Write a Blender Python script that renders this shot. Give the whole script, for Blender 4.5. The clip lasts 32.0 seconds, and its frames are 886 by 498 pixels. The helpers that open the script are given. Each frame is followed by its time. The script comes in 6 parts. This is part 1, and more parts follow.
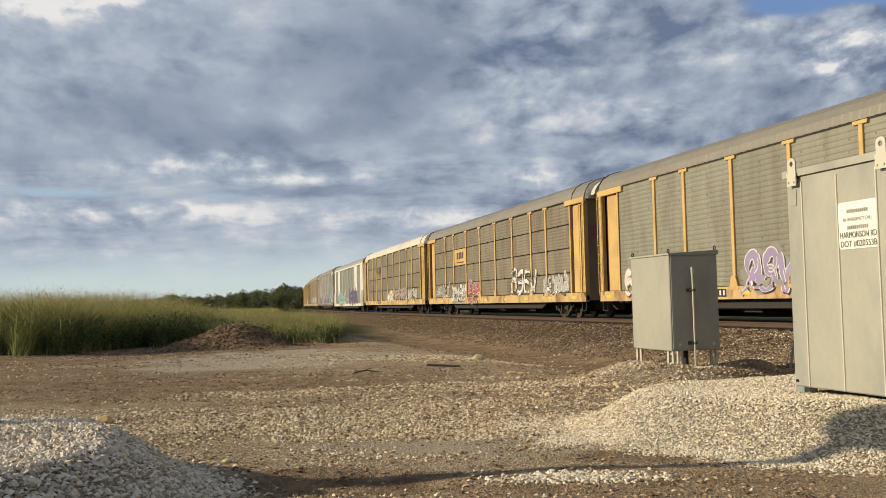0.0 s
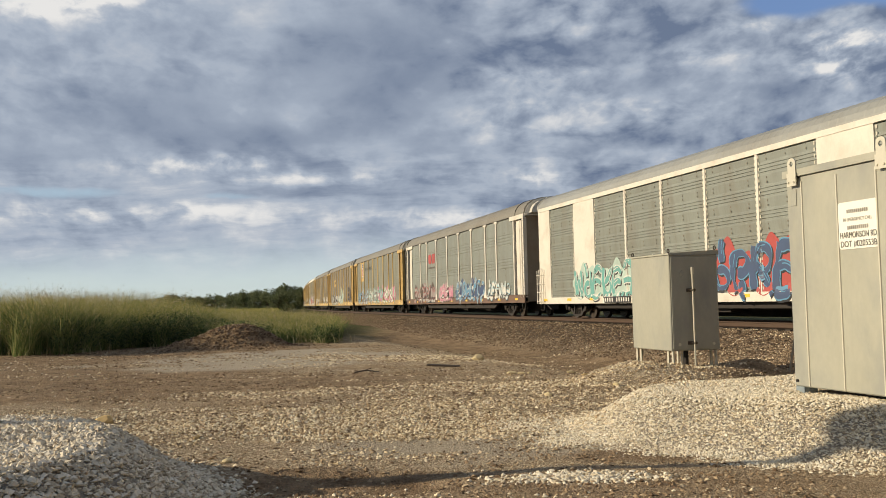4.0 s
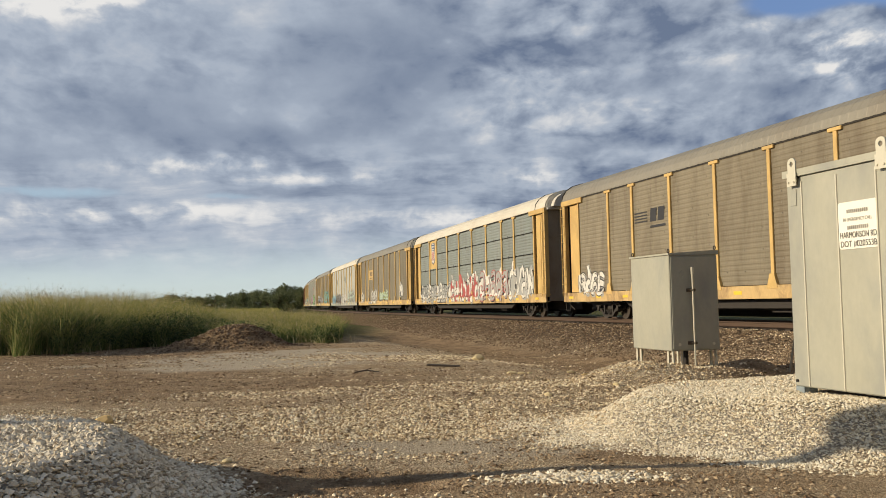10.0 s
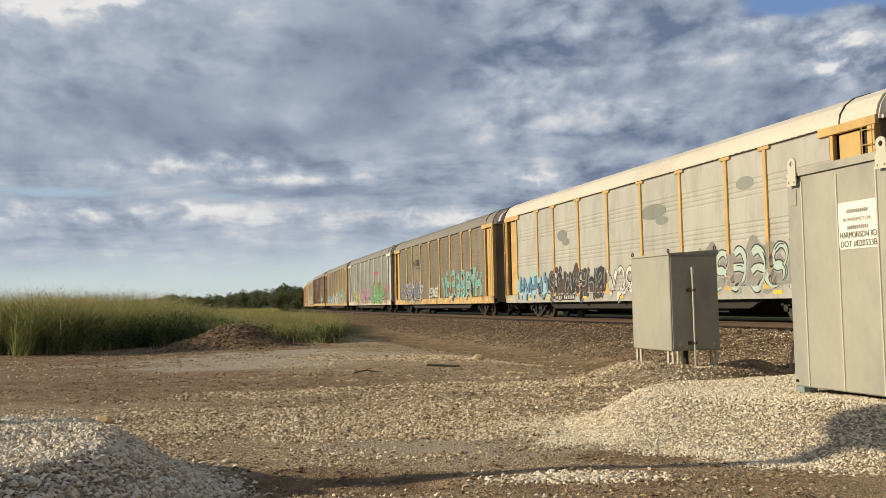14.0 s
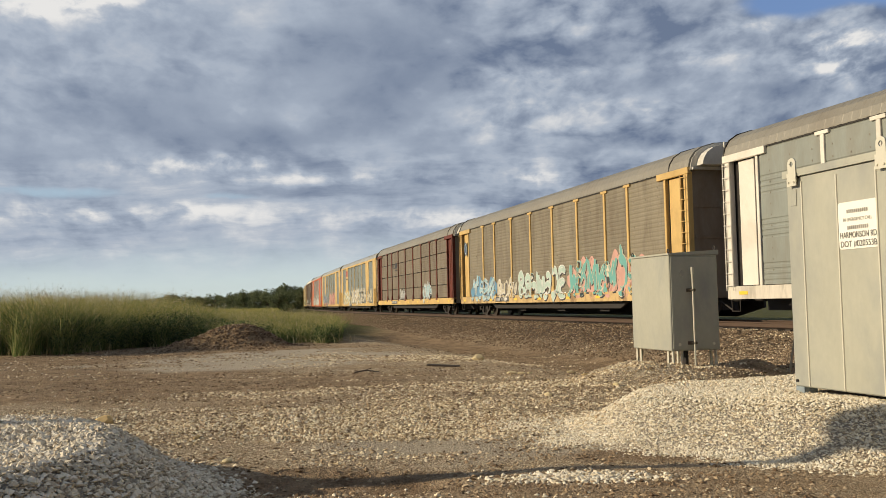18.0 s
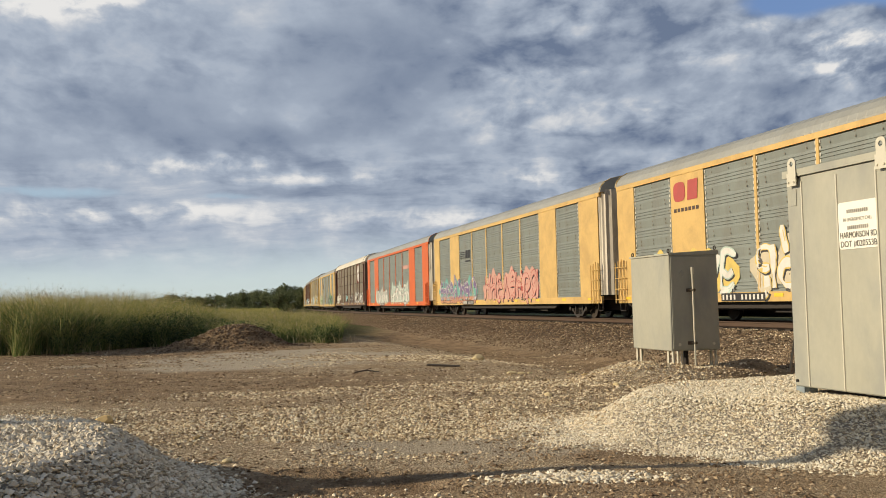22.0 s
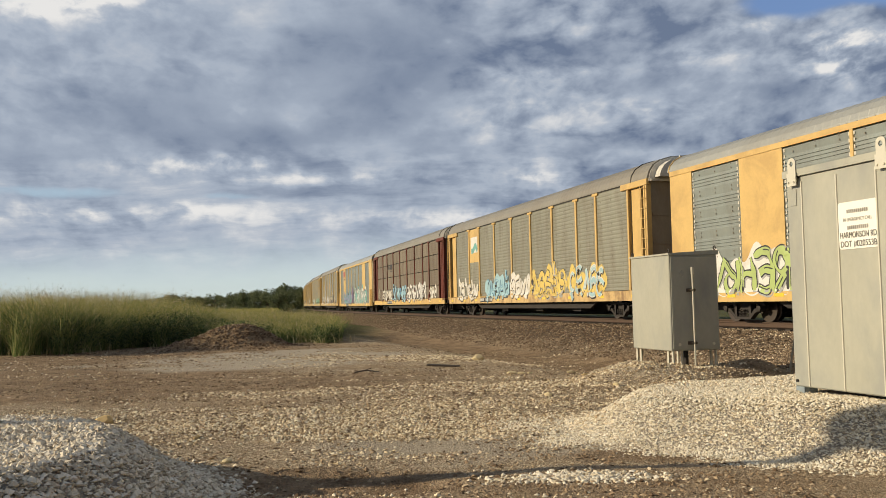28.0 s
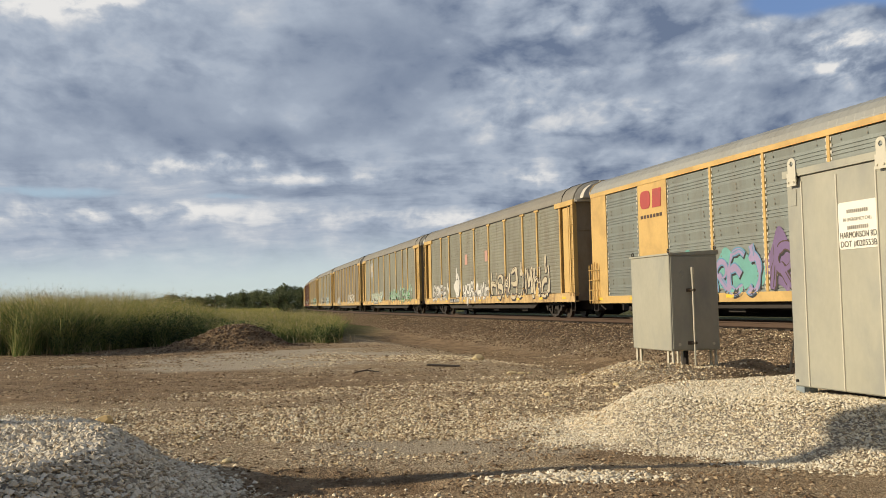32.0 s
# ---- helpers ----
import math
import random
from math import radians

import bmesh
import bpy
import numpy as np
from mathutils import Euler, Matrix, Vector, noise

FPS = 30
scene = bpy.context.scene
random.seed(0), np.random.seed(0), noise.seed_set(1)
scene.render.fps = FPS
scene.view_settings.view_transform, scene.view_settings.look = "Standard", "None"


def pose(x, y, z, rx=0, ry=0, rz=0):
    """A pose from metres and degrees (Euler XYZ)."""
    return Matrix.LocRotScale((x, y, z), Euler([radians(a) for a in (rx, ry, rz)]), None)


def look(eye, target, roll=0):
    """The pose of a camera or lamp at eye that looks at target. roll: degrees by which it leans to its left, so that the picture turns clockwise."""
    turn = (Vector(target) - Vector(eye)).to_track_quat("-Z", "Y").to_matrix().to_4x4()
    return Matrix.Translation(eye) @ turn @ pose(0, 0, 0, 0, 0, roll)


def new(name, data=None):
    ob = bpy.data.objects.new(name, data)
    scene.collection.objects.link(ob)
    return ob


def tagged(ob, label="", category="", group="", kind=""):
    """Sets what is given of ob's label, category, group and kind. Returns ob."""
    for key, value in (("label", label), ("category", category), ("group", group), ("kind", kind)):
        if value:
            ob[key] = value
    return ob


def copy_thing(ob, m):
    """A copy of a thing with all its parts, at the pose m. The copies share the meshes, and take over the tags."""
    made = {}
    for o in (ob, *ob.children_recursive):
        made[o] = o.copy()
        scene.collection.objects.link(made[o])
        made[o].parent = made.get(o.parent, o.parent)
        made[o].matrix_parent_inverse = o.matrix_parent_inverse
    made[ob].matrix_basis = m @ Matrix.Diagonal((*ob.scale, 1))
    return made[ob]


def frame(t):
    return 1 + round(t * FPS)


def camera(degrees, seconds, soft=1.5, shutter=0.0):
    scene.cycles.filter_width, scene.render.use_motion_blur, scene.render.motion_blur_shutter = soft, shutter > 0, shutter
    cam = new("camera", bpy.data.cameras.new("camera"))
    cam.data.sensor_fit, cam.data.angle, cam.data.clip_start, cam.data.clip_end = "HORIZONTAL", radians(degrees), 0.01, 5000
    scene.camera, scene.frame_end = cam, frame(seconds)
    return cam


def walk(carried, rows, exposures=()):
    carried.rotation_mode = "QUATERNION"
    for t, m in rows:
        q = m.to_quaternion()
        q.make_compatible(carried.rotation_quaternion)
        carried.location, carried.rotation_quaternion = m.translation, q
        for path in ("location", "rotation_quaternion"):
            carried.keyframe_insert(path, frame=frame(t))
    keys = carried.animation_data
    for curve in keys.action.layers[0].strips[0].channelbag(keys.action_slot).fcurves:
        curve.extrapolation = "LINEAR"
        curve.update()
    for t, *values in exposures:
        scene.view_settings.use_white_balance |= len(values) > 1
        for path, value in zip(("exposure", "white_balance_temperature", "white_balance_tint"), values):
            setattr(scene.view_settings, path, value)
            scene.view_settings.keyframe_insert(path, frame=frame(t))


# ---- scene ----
CAM_Z = 1.45
cam = camera(2 * math.degrees(math.atan(784 / 1650)), 32.0, soft=0.8)
PITCH = 3.29
EYE = Vector((0, 0, CAM_Z))
AIM = EYE + Vector((0, math.cos(radians(PITCH)), math.sin(radians(PITCH)))) * 10
HELD = look(EYE, AIM, -1.254)
walk(cam, [(0, HELD), (32, HELD)], [(0, 0.0), (32, 0.0)])

# ---- sky, sun ----
SUN_EL, SUN_DIR = 19.0, Vector((-0.998, -0.06, 0)).normalized()
sun_vec = SUN_DIR * math.cos(radians(SUN_EL)) + Vector((0, 0, math.sin(radians(SUN_EL))))
sun = new("sun", bpy.data.lights.new("sun", "SUN"))
sun.data.energy, sun.data.angle, sun.data.color = 4.75, radians(0.53), (1.0, 0.83, 0.58)
sun.matrix_world = look(sun_vec * 50, (0, 0, 0))


class Nodes:
    """Short hand for building a node tree."""

    def __init__(self, tree):
        self.tree = tree
        tree.nodes.clear()

    def add(self, kind, **values):
        n = self.tree.nodes.new(kind)
        for k, v in values.items():
            if k == "op":
                n.operation = v
            elif k == "clamp":
                n.use_clamp = v
            elif k in n.inputs:
                self.put(n.inputs[k], v)
        return n

    def put(self, socket, v):
        if isinstance(v, bpy.types.NodeSocket):
            self.tree.links.new(v, socket)
        elif isinstance(v, tuple) and len(v) == 3 and len(socket.default_value) == 4:
            socket.default_value = (*v, 1)
        else:
            socket.default_value = v

    def math(self, op, a, b=0.0, clamp=False):
        n = self.add("ShaderNodeMath", op=op, clamp=clamp)
        self.put(n.inputs[0], a)
        self.put(n.inputs[1], b)
        return n.outputs[0]

    def vec(self, op, a, b=(0, 0, 0)):
        n = self.add("ShaderNodeVectorMath", op=op)
        self.put(n.inputs[0], a)
        self.put(n.inputs[1], b)
        return n.outputs["Value" if op in ("DOT_PRODUCT", "LENGTH") else "Vector"]

    def mix(self, f, a, b, blend="MIX"):
        n = self.tree.nodes.new("ShaderNodeMix")
        n.data_type, n.blend_type = "RGBA", blend
        self.put(n.inputs[0], f)
        self.put(n.inputs[6], a)
        self.put(n.inputs[7], b)
        return n.outputs[2]

    def noise(self, vec, scale, detail=4.0, rough=0.55, distort=0.0):
        n = self.add("ShaderNodeTexNoise", Vector=vec, Scale=scale, Detail=detail, Roughness=rough, Distortion=distort)
        return n.outputs["Fac"]

    def ramp(self, f, lo, hi, smooth=True):
        n = self.tree.nodes.new("ShaderNodeMapRange")
        n.interpolation_type = "SMOOTHSTEP" if smooth else "LINEAR"
        self.put(n.inputs["Value"], f)
        self.put(n.inputs["From Min"], lo)
        self.put(n.inputs["From Max"], hi)
        return n.outputs["Result"]


def make_sky():
    world = bpy.data.worlds.new("sky")
    scene.world = world
    world.use_nodes = True
    k = Nodes(world.node_tree)
    sky = k.tree.nodes.new("ShaderNodeTexSky")
    sky.sky_type, sky.sun_disc = "NISHITA", False
    sky.sun_elevation, sky.sun_rotation = radians(SUN_EL), math.atan2(SUN_DIR.x, SUN_DIR.y) % (2 * math.pi)
    sky.air_density, sky.dust_density = 1.0, 1.2
    clear = k.vec("MULTIPLY", sky.outputs[0], (0.10, 0.10, 0.10))
    d = k.tree.nodes.new("ShaderNodeTexCoord").outputs["Generated"]
    xyz = k.add("ShaderNodeSeparateXYZ", Vector=d)
    up = k.math("MAXIMUM", xyz.outputs[2], 0.0)
    den = k.math("ADD", up, 0.27)
    flat = k.add("ShaderNodeCombineXYZ", X=k.math("DIVIDE", xyz.outputs[0], den), Y=k.math("DIVIDE", xyz.outputs[1], den), Z=0.3).outputs[0]
    ahead = k.ramp(xyz.outputs[1], 0.05, 0.3)
    dy = k.math("MAXIMUM", xyz.outputs[1], 0.05)
    warp = k.math("SUBTRACT", k.noise(flat, 4.0, 4.0), 0.5)
    az = k.math("ADD", k.math("DIVIDE", xyz.outputs[0], dy), k.math("MULTIPLY", warp, 0.03))
    el = k.math("ADD", k.math("DIVIDE", xyz.outputs[2], dy), k.math("MULTIPLY", warp, 0.018))

    def blot(a0, e0, wa, we, gain):
        """A soft patch of cloud round one direction (tangents of its bearing and height)."""
        u = k.math("DIVIDE", k.math("SUBTRACT", az, a0), wa)
        v = k.math("DIVIDE", k.math("SUBTRACT", el, e0), we)
        q = k.math("ADD", k.math("MULTIPLY", u, u), k.math("MULTIPLY", v, v))
        return k.math("MULTIPLY", k.math("POWER", 2.718, k.math("MULTIPLY", q, -1.0)), gain)

    def total(blots):
        t = blot(*blots[0])
        for bl in blots[1:]:
            t = k.math("ADD", t, blot(*bl))
        return k.math("MULTIPLY", t, ahead)

    light = total([(-0.40, 0.340, 0.08, 0.022, 0.90), (0.10, 0.133, 0.028, 0.012, 0.44), (0.44, 0.255, 0.045, 0.026, 0.30),
                   (-0.05, 0.092, 0.09, 0.010, 0.25), (0.08, 0.20, 0.09, 0.04, 0.22), (-0.27, 0.150, 0.06, 0.007, 0.25), (-0.19, 0.137, 0.05, 0.006, 0.22),
                   (-0.40, 0.112, 0.15, 0.010, 0.08), (-0.25, 0.098, 0.12, 0.008, 0.12), (0.28, 0.262, 0.05, 0.012, 0.25), (0.36, 0.28, 0.14, 0.10, -0.10), (0.14, 0.295, 0.05, 0.02, 0.25), (-0.36, 0.27, 0.16, 0.03, 0.06), (0.22, 0.20, 0.05, 0.015, 0.2),
                   (-0.10, 0.27, 0.08, 0.05, -0.22), (-0.02, 0.22, 0.06, 0.05, -0.22), (0.0, 0.30, 0.07, 0.04, -0.12), (-0.28, 0.215, 0.10, 0.022, -0.20), (-0.20, 0.185, 0.10, 0.015, -0.18), (0.155, 0.275, 0.05, 0.02, -0.25),
                   (0.36, 0.222, 0.07, 0.012, -0.25), (-0.22, 0.122, 0.10, 0.007, -0.16), (0.12, 0.165, 0.14, 0.014, -0.18), (-0.08, 0.125, 0.10, 0.012, -0.12), (0.22, 0.235, 0.06, 0.012, -0.18), (-0.43, 0.17, 0.08, 0.014, -0.14),
                   (-0.24, 0.156, 0.11, 0.009, 0.55), (-0.10, 0.136, 0.10, 0.009, 0.45), (-0.36, 0.103, 0.14, 0.010, 0.34), (0.06, 0.088, 0.10, 0.010, 0.22), (0.44, 0.262, 0.05, 0.034, 0.70), (0.33, 0.292, 0.05, 0.010, 0.30), (0.10, 0.245, 0.07, 0.012, 0.22)])
    gap = total([(0.385, 0.318, 0.055, 0.018, 1.0), (0.47, 0.325, 0.05, 0.014, 0.8), (0.25, 0.345, 0.03, 0.010, 0.5), (-0.42, 0.129, 0.11, 0.008, 0.50), (-0.24, 0.118, 0.08, 0.004, 0.45)])
    rows = k.math("SUBTRACT", el, k.math("MULTIPLY", k.math("MULTIPLY", az, az), 0.22))
    deck_ = k.add("ShaderNodeCombineXYZ", X=az, Y=k.math("MULTIPLY", rows, 1.5), Z=1.7).outputs[0]
    over = k.vec("MULTIPLY", flat, (0.42, 0.42, 1.0))
    place = k.mix(ahead, over, deck_)
    big = k.noise(place, 4.4, 3.0, 0.5, 0.2)
    mid = k.noise(k.vec("ADD", place, (5.3, 1.9, 1.0)), 11.5, 5.0, 0.52, 0.1)
    fine = k.noise(k.vec("ADD", k.vec("MULTIPLY", place, (1.0, 1.1, 1.0)), (9.4, 2.2, 0.0)), 30.0, 4.0, 0.52, 0.15)
    streak = k.noise(k.add("ShaderNodeCombineXYZ", X=k.math("MULTIPLY", az, 5.5), Y=k.math("MULTIPLY", el, 34.0), Z=4.2).outputs[0], 1.6, 7.0, 0.58, 0.15)
    low = k.math("MULTIPLY", k.math("MULTIPLY", k.ramp(el, 0.030, 0.065), k.ramp(el, 0.19, 0.13)), ahead)
    rip = k.math("ADD", 0.30, k.math("MULTIPLY", k.math("MULTIPLY", k.ramp(az, -0.12, 0.2), ahead), 0.40))
    tuft = k.math("ADD", 0.35, k.math("MULTIPLY", k.ramp(k.math("ADD", k.math("MULTIPLY", mid, 0.5), k.math("MULTIPLY", fine, 0.5)), 0.40, 0.62), 1.3))
    n = k.math("ADD", k.math("ADD", k.math("MULTIPLY", k.math("SUBTRACT", big, 0.5), 0.75), k.math("MULTIPLY", k.math("SUBTRACT", mid, 0.5), k.math("ADD", 0.58, rip))), k.math("MULTIPLY", k.math("SUBTRACT", fine, 0.5), k.math("MULTIPLY", rip, 1.35)))
    n = k.math("ADD", k.math("MULTIPLY", n, 1.05), k.math("MULTIPLY", k.math("MULTIPLY", light, tuft), 0.68))
    n = k.math("ADD", n, k.math("MULTIPLY", k.math("SUBTRACT", k.math("MULTIPLY", k.ramp(az, 0.05, -0.3), 0.09), k.math("MULTIPLY", k.ramp(az, -0.12, 0.2), 0.10)), ahead))
    n = k.math("ADD", n, k.math("MULTIPLY", low, k.math("ADD", k.math("MULTIPLY", k.math("SUBTRACT", streak, 0.5), 0.95), k.math("MULTIPLY", k.ramp(az, 0.1, -0.25), 0.035))))
    grey = k.mix(k.ramp(n, -0.36, 0.07, False), (0.148, 0.193, 0.288), (0.385, 0.442, 0.532))
    cloud = k.mix(k.ramp(n, 0.03, 0.60), grey, (0.80, 0.79, 0.775))
    # unseen cloud overhead and behind the viewer, darkened to dim the fill light
    cloud = k.mix(k.math("MULTIPLY", k.ramp(up, 0.34, 0.62), 0.8), cloud, (0.13, 0.155, 0.20))
    cloud = k.mix(k.math("MULTIPLY", k.ramp(xyz.outputs[1], 0.15, -0.35), 0.65), cloud, (0.15, 0.175, 0.22))
    holes = k.ramp(k.math("ADD", gap, k.math("MULTIPLY", k.math("SUBTRACT", 0.5, mid), 1.1)), 0.22, 0.70)
    blue = k.mix(k.ramp(up, 0.10, 0.24), (0.40, 0.53, 0.64), k.mix(0.5, clear, (0.17, 0.30, 0.66)))
    col = k.mix(k.math("MULTIPLY", holes, k.ramp(up, 0.02, 0.10)), cloud, blue)
    veil = k.ramp(k.math("ADD", el, k.math("MULTIPLY", k.math("SUBTRACT", mid, 0.5), 0.05)), 0.085, 0.020)
    col = k.mix(k.math("MULTIPLY", veil, 0.93), col, k.mix(k.ramp(el, 0.0, 0.06), (0.60, 0.68, 0.65), (0.59, 0.685, 0.70)))
    bg = k.add("ShaderNodeBackground", Color=col, Strength=1.0)
    out = k.tree.nodes.new("ShaderNodeOutputWorld")
    k.tree.links.new(bg.outputs[0], out.inputs[0])


make_sky()


# ---- materials ----
def material(name, base, rough=0.6, metal=0.0, vary=0.12, grain=3.0, bump=0.0, bump_scale=40.0, dirt=None, dirt_amount=0.0, dirt_scale=0.7, stretch=(1, 1, 1), spec=0.5, per_object=0.0):
    """A painted or mineral surface: base colour with broad and fine variation, patches of dirt, and fine relief."""
    m = bpy.data.materials.new(name)
    m.use_nodes = True
    k = Nodes(m.node_tree)
    co = k.vec("MULTIPLY", k.tree.nodes.new("ShaderNodeTexCoord").outputs["Object"], stretch)
    info = k.tree.nodes.new("ShaderNodeObjectInfo")
    shift = k.add("ShaderNodeCombineXYZ", X=k.math("MULTIPLY", info.outputs["Random"], 37.0), Y=0.0, Z=k.math("MULTIPLY", info.outputs["Random"], 11.0)).outputs[0]
    co = k.vec("ADD", co, shift)
    n1, n2 = k.noise(co, grain, 5.0, 0.6), k.noise(co, grain * 9, 4.0, 0.6)
    v = k.math("ADD", k.math("MULTIPLY", n1, 1.2), k.math("MULTIPLY", n2, 0.8))
    gain = k.math("ADD", 1.0 - vary, k.math("MULTIPLY", v, vary))
    if per_object:
        gain = k.math("MULTIPLY", gain, k.math("ADD", 1 - per_object, k.math("MULTIPLY", info.outputs["Random"], 2 * per_object)))
    col = k.mix(1.0, base, k.add("ShaderNodeCombineColor", Red=gain, Green=gain, Blue=gain).outputs[0], "MULTIPLY")
    if dirt:
        f = k.ramp(k.noise(co, dirt_scale, 6.0, 0.65, 0.4), 0.42, 0.70)
        col = k.mix(k.math("MULTIPLY", f, dirt_amount), col, dirt)
    b = k.add("ShaderNodeBsdfPrincipled", Roughness=rough, Metallic=metal)
    k.put(b.inputs["Base Color"], col)
    k.put(b.inputs["Specular IOR Level"], spec)
    if bump:
        bm = k.add("ShaderNodeBump", Strength=bump, Distance=0.01, Height=k.noise(co, bump_scale, 5.0, 0.65))
        k.put(b.inputs["Normal"], bm.outputs[0])
    out = k.tree.nodes.new("ShaderNodeOutputMaterial")
    k.tree.links.new(b.outputs[0], out.inputs[0])
    return m


RUST = (0.16, 0.08, 0.04)
GRIME = (0.10, 0.085, 0.065)
M = dict(
    yellow=material("yellow paint", (0.61, 0.42, 0.155), 0.55, 0, 0.22, 1.5, 0.15, 60, RUST, 0.27, 0.9),
    dull_yellow=material("rust streaked yellow paint", (0.58, 0.415, 0.19), 0.65, 0, 0.35, 1.5, 0.15, 60, (0.15, 0.08, 0.045), 0.8, 1.5, (1, 1, 0.6)),
    orange=material("orange paint", (0.60, 0.125, 0.026), 0.55, 0, 0.16, 1.5, 0.1, 60, RUST, 0.14, 0.8),
    white=material("white paint", (0.72, 0.69, 0.62), 0.55, 0, 0.15, 1.5, 0.1, 60, (0.35, 0.28, 0.2), 0.3, 0.8),
    old_brown=material("weathered brown paint", (0.17, 0.105, 0.075), 0.65, 0, 0.3, 1.5, 0.15, 60, GRIME, 0.4, 0.9),
    worn_white=material("chipped white paint", (0.60, 0.56, 0.48), 0.6, 0, 0.3, 1.5, 0.1, 60, (0.10, 0.08, 0.06), 0.75, 1.6, (1, 1, 0.25)),
    red_brown=material("red brown paint", (0.14, 0.031, 0.018), 0.6, 0, 0.25, 1.5, 0.15, 60, GRIME, 0.4, 0.9, (1, 1, 1), 0.3),
    panel_green=material("weathered galvanised steel", (0.27, 0.27, 0.216), 0.5, 0.25, 0.3, 1.2, 0.1, 50, (0.17, 0.14, 0.10), 0.5, 1.0, (1.7, 1, 0.42), 0.5, 0.08),
    panel_brown=material("soiled brown galvanised steel", (0.225, 0.198, 0.144), 0.6, 0.15, 0.35, 1.2, 0.1, 50, (0.12, 0.09, 0.06), 0.55, 1.0, (1.7, 1, 0.42), 0.5, 0.1),
    panel_dark=material("rust browned steel", (0.195, 0.165, 0.122), 0.6, 0.1, 0.38, 1.2, 0.1, 50, (0.11, 0.075, 0.05), 0.6, 1.0, (1.7, 1, 0.42), 0.5, 0.12),
    panel_blue=material("bright galvanised steel", (0.27, 0.302, 0.284), 0.45, 0.3, 0.25, 1.2, 0.1, 50, (0.2, 0.18, 0.15), 0.35, 1.0, (1.7, 1, 0.42), 0.5, 0.08),
    panel_pale=material("pale grey coated steel", (0.45, 0.459, 0.423), 0.55, 0.1, 0.2, 1.2, 0.1, 50, (0.25, 0.22, 0.17), 0.35, 1.0, (1.7, 1, 0.42), 0.5, 0.05),
    panel_grey=material("grey galvanised steel", (0.27, 0.293, 0.266), 0.5, 0.2, 0.28, 1.2, 0.1, 50, (0.2, 0.18, 0.14), 0.45, 1.0, (1.7, 1, 0.42), 0.5, 0.08),
    roof_grey=material("galvanised roof steel", (0.265, 0.25, 0.21), 0.5, 0.2, 0.25, 1.0, 0.1, 40, (0.2, 0.17, 0.13), 0.4, 0.4),
    roof_blue=material("smooth galvanised roof steel", (0.37, 0.38, 0.36), 0.45, 0.25, 0.2, 1.0, 0.05, 40, (0.24, 0.22, 0.18), 0.35, 0.4),
    worn_door=material("worn yellowed door paint", (0.46, 0.38, 0.24), 0.6, 0, 0.3, 1.5, 0.1, 60, (0.10, 0.075, 0.055), 0.8, 1.3, (1, 1, 0.25)),
    roof_white=material("white roof paint", (0.64, 0.61, 0.53), 0.55, 0, 0.12, 1.0, 0.05, 40, (0.4, 0.34, 0.26), 0.3, 0.4),
    dark=material("black grimy steel", (0.035, 0.03, 0.027), 0.7, 0.2, 0.4, 2.0, 0.2, 40),
    end_brown=material("dark brown end steel", (0.13, 0.085, 0.055), 0.65, 0.1, 0.35, 2.0, 0.15, 40, RUST, 0.4, 0.8),
    end_steel=material("soiled galvanised end steel", (0.27, 0.235, 0.185), 0.6, 0.1, 0.35, 1.5, 0.15, 40, RUST, 0.5, 0.7, (1, 1, 0.5)),
    end_pale=material("pale end cap", (0.62, 0.61, 0.56), 0.55, 0.05, 0.25, 1.5, 0.1, 40, (0.3, 0.25, 0.19), 0.4, 0.9),
    reflector=material("yellow reflective tape", (0.80, 0.56, 0.05), 0.4, 0, 0.15, 2.0),
    wheel=material("worn wheel steel", (0.12, 0.10, 0.085), 0.45, 0.7, 0.3, 3.0),
    steel=material("galvanised cabinet steel", (0.40, 0.40, 0.335), 0.5, 0.1, 0.26, 1.3, 0.04, 30, (0.26, 0.275, 0.27), 0.65, 0.8, (1.3, 1.3, 0.75)),
    rivet=material("dark rivet heads", (0.20, 0.18, 0.145), 0.7, 0, 0.2),
    clip=material("pale edge clips", (0.60, 0.57, 0.48), 0.6, 0, 0.2),
    steel_bright=material("bright galvanised steel edge", (0.62, 0.60, 0.50), 0.4, 0.2, 0.1),
    blue_steel=material("bluish galvanised bracket", (0.30, 0.36, 0.40), 0.4, 0.3, 0.1),
    sign=material("white enamel", (0.86, 0.85, 0.78), 0.35, 0, 0.05),
    ink=material("black lettering", (0.07, 0.07, 0.065), 0.6, 0, 0.2),
    ink_faded=material("faded lettering", (0.34, 0.33, 0.30), 0.6, 0, 0.2),
    rail=material("rusty rail steel", (0.10, 0.065, 0.045), 0.6, 0.4, 0.3, 2.0),
    tie=material("weathered timber", (0.09, 0.07, 0.055), 0.9, 0, 0.3, 3.0, 0.4, 30, per_object=0.2),
)


# ---- mesh helpers ----
def box(bm, x0, x1, y0, y1, z0, z1, bevel=0.0):
    v = [bm.verts.new((x, y, z)) for x in (x0, x1) for y in (y0, y1) for z in (z0, z1)]
    fs = [bm.faces.new([v[i] for i in f]) for f in ((0, 1, 3, 2), (4, 6, 7, 5), (0, 4, 5, 1), (2, 3, 7, 6), (0, 2, 6, 4), (1, 5, 7, 3))]
    if bevel:
        es = list({e for f in fs for e in f.edges})
        bmesh.ops.bevel(bm, geom=es, offset=bevel, segments=1, affect="EDGES")


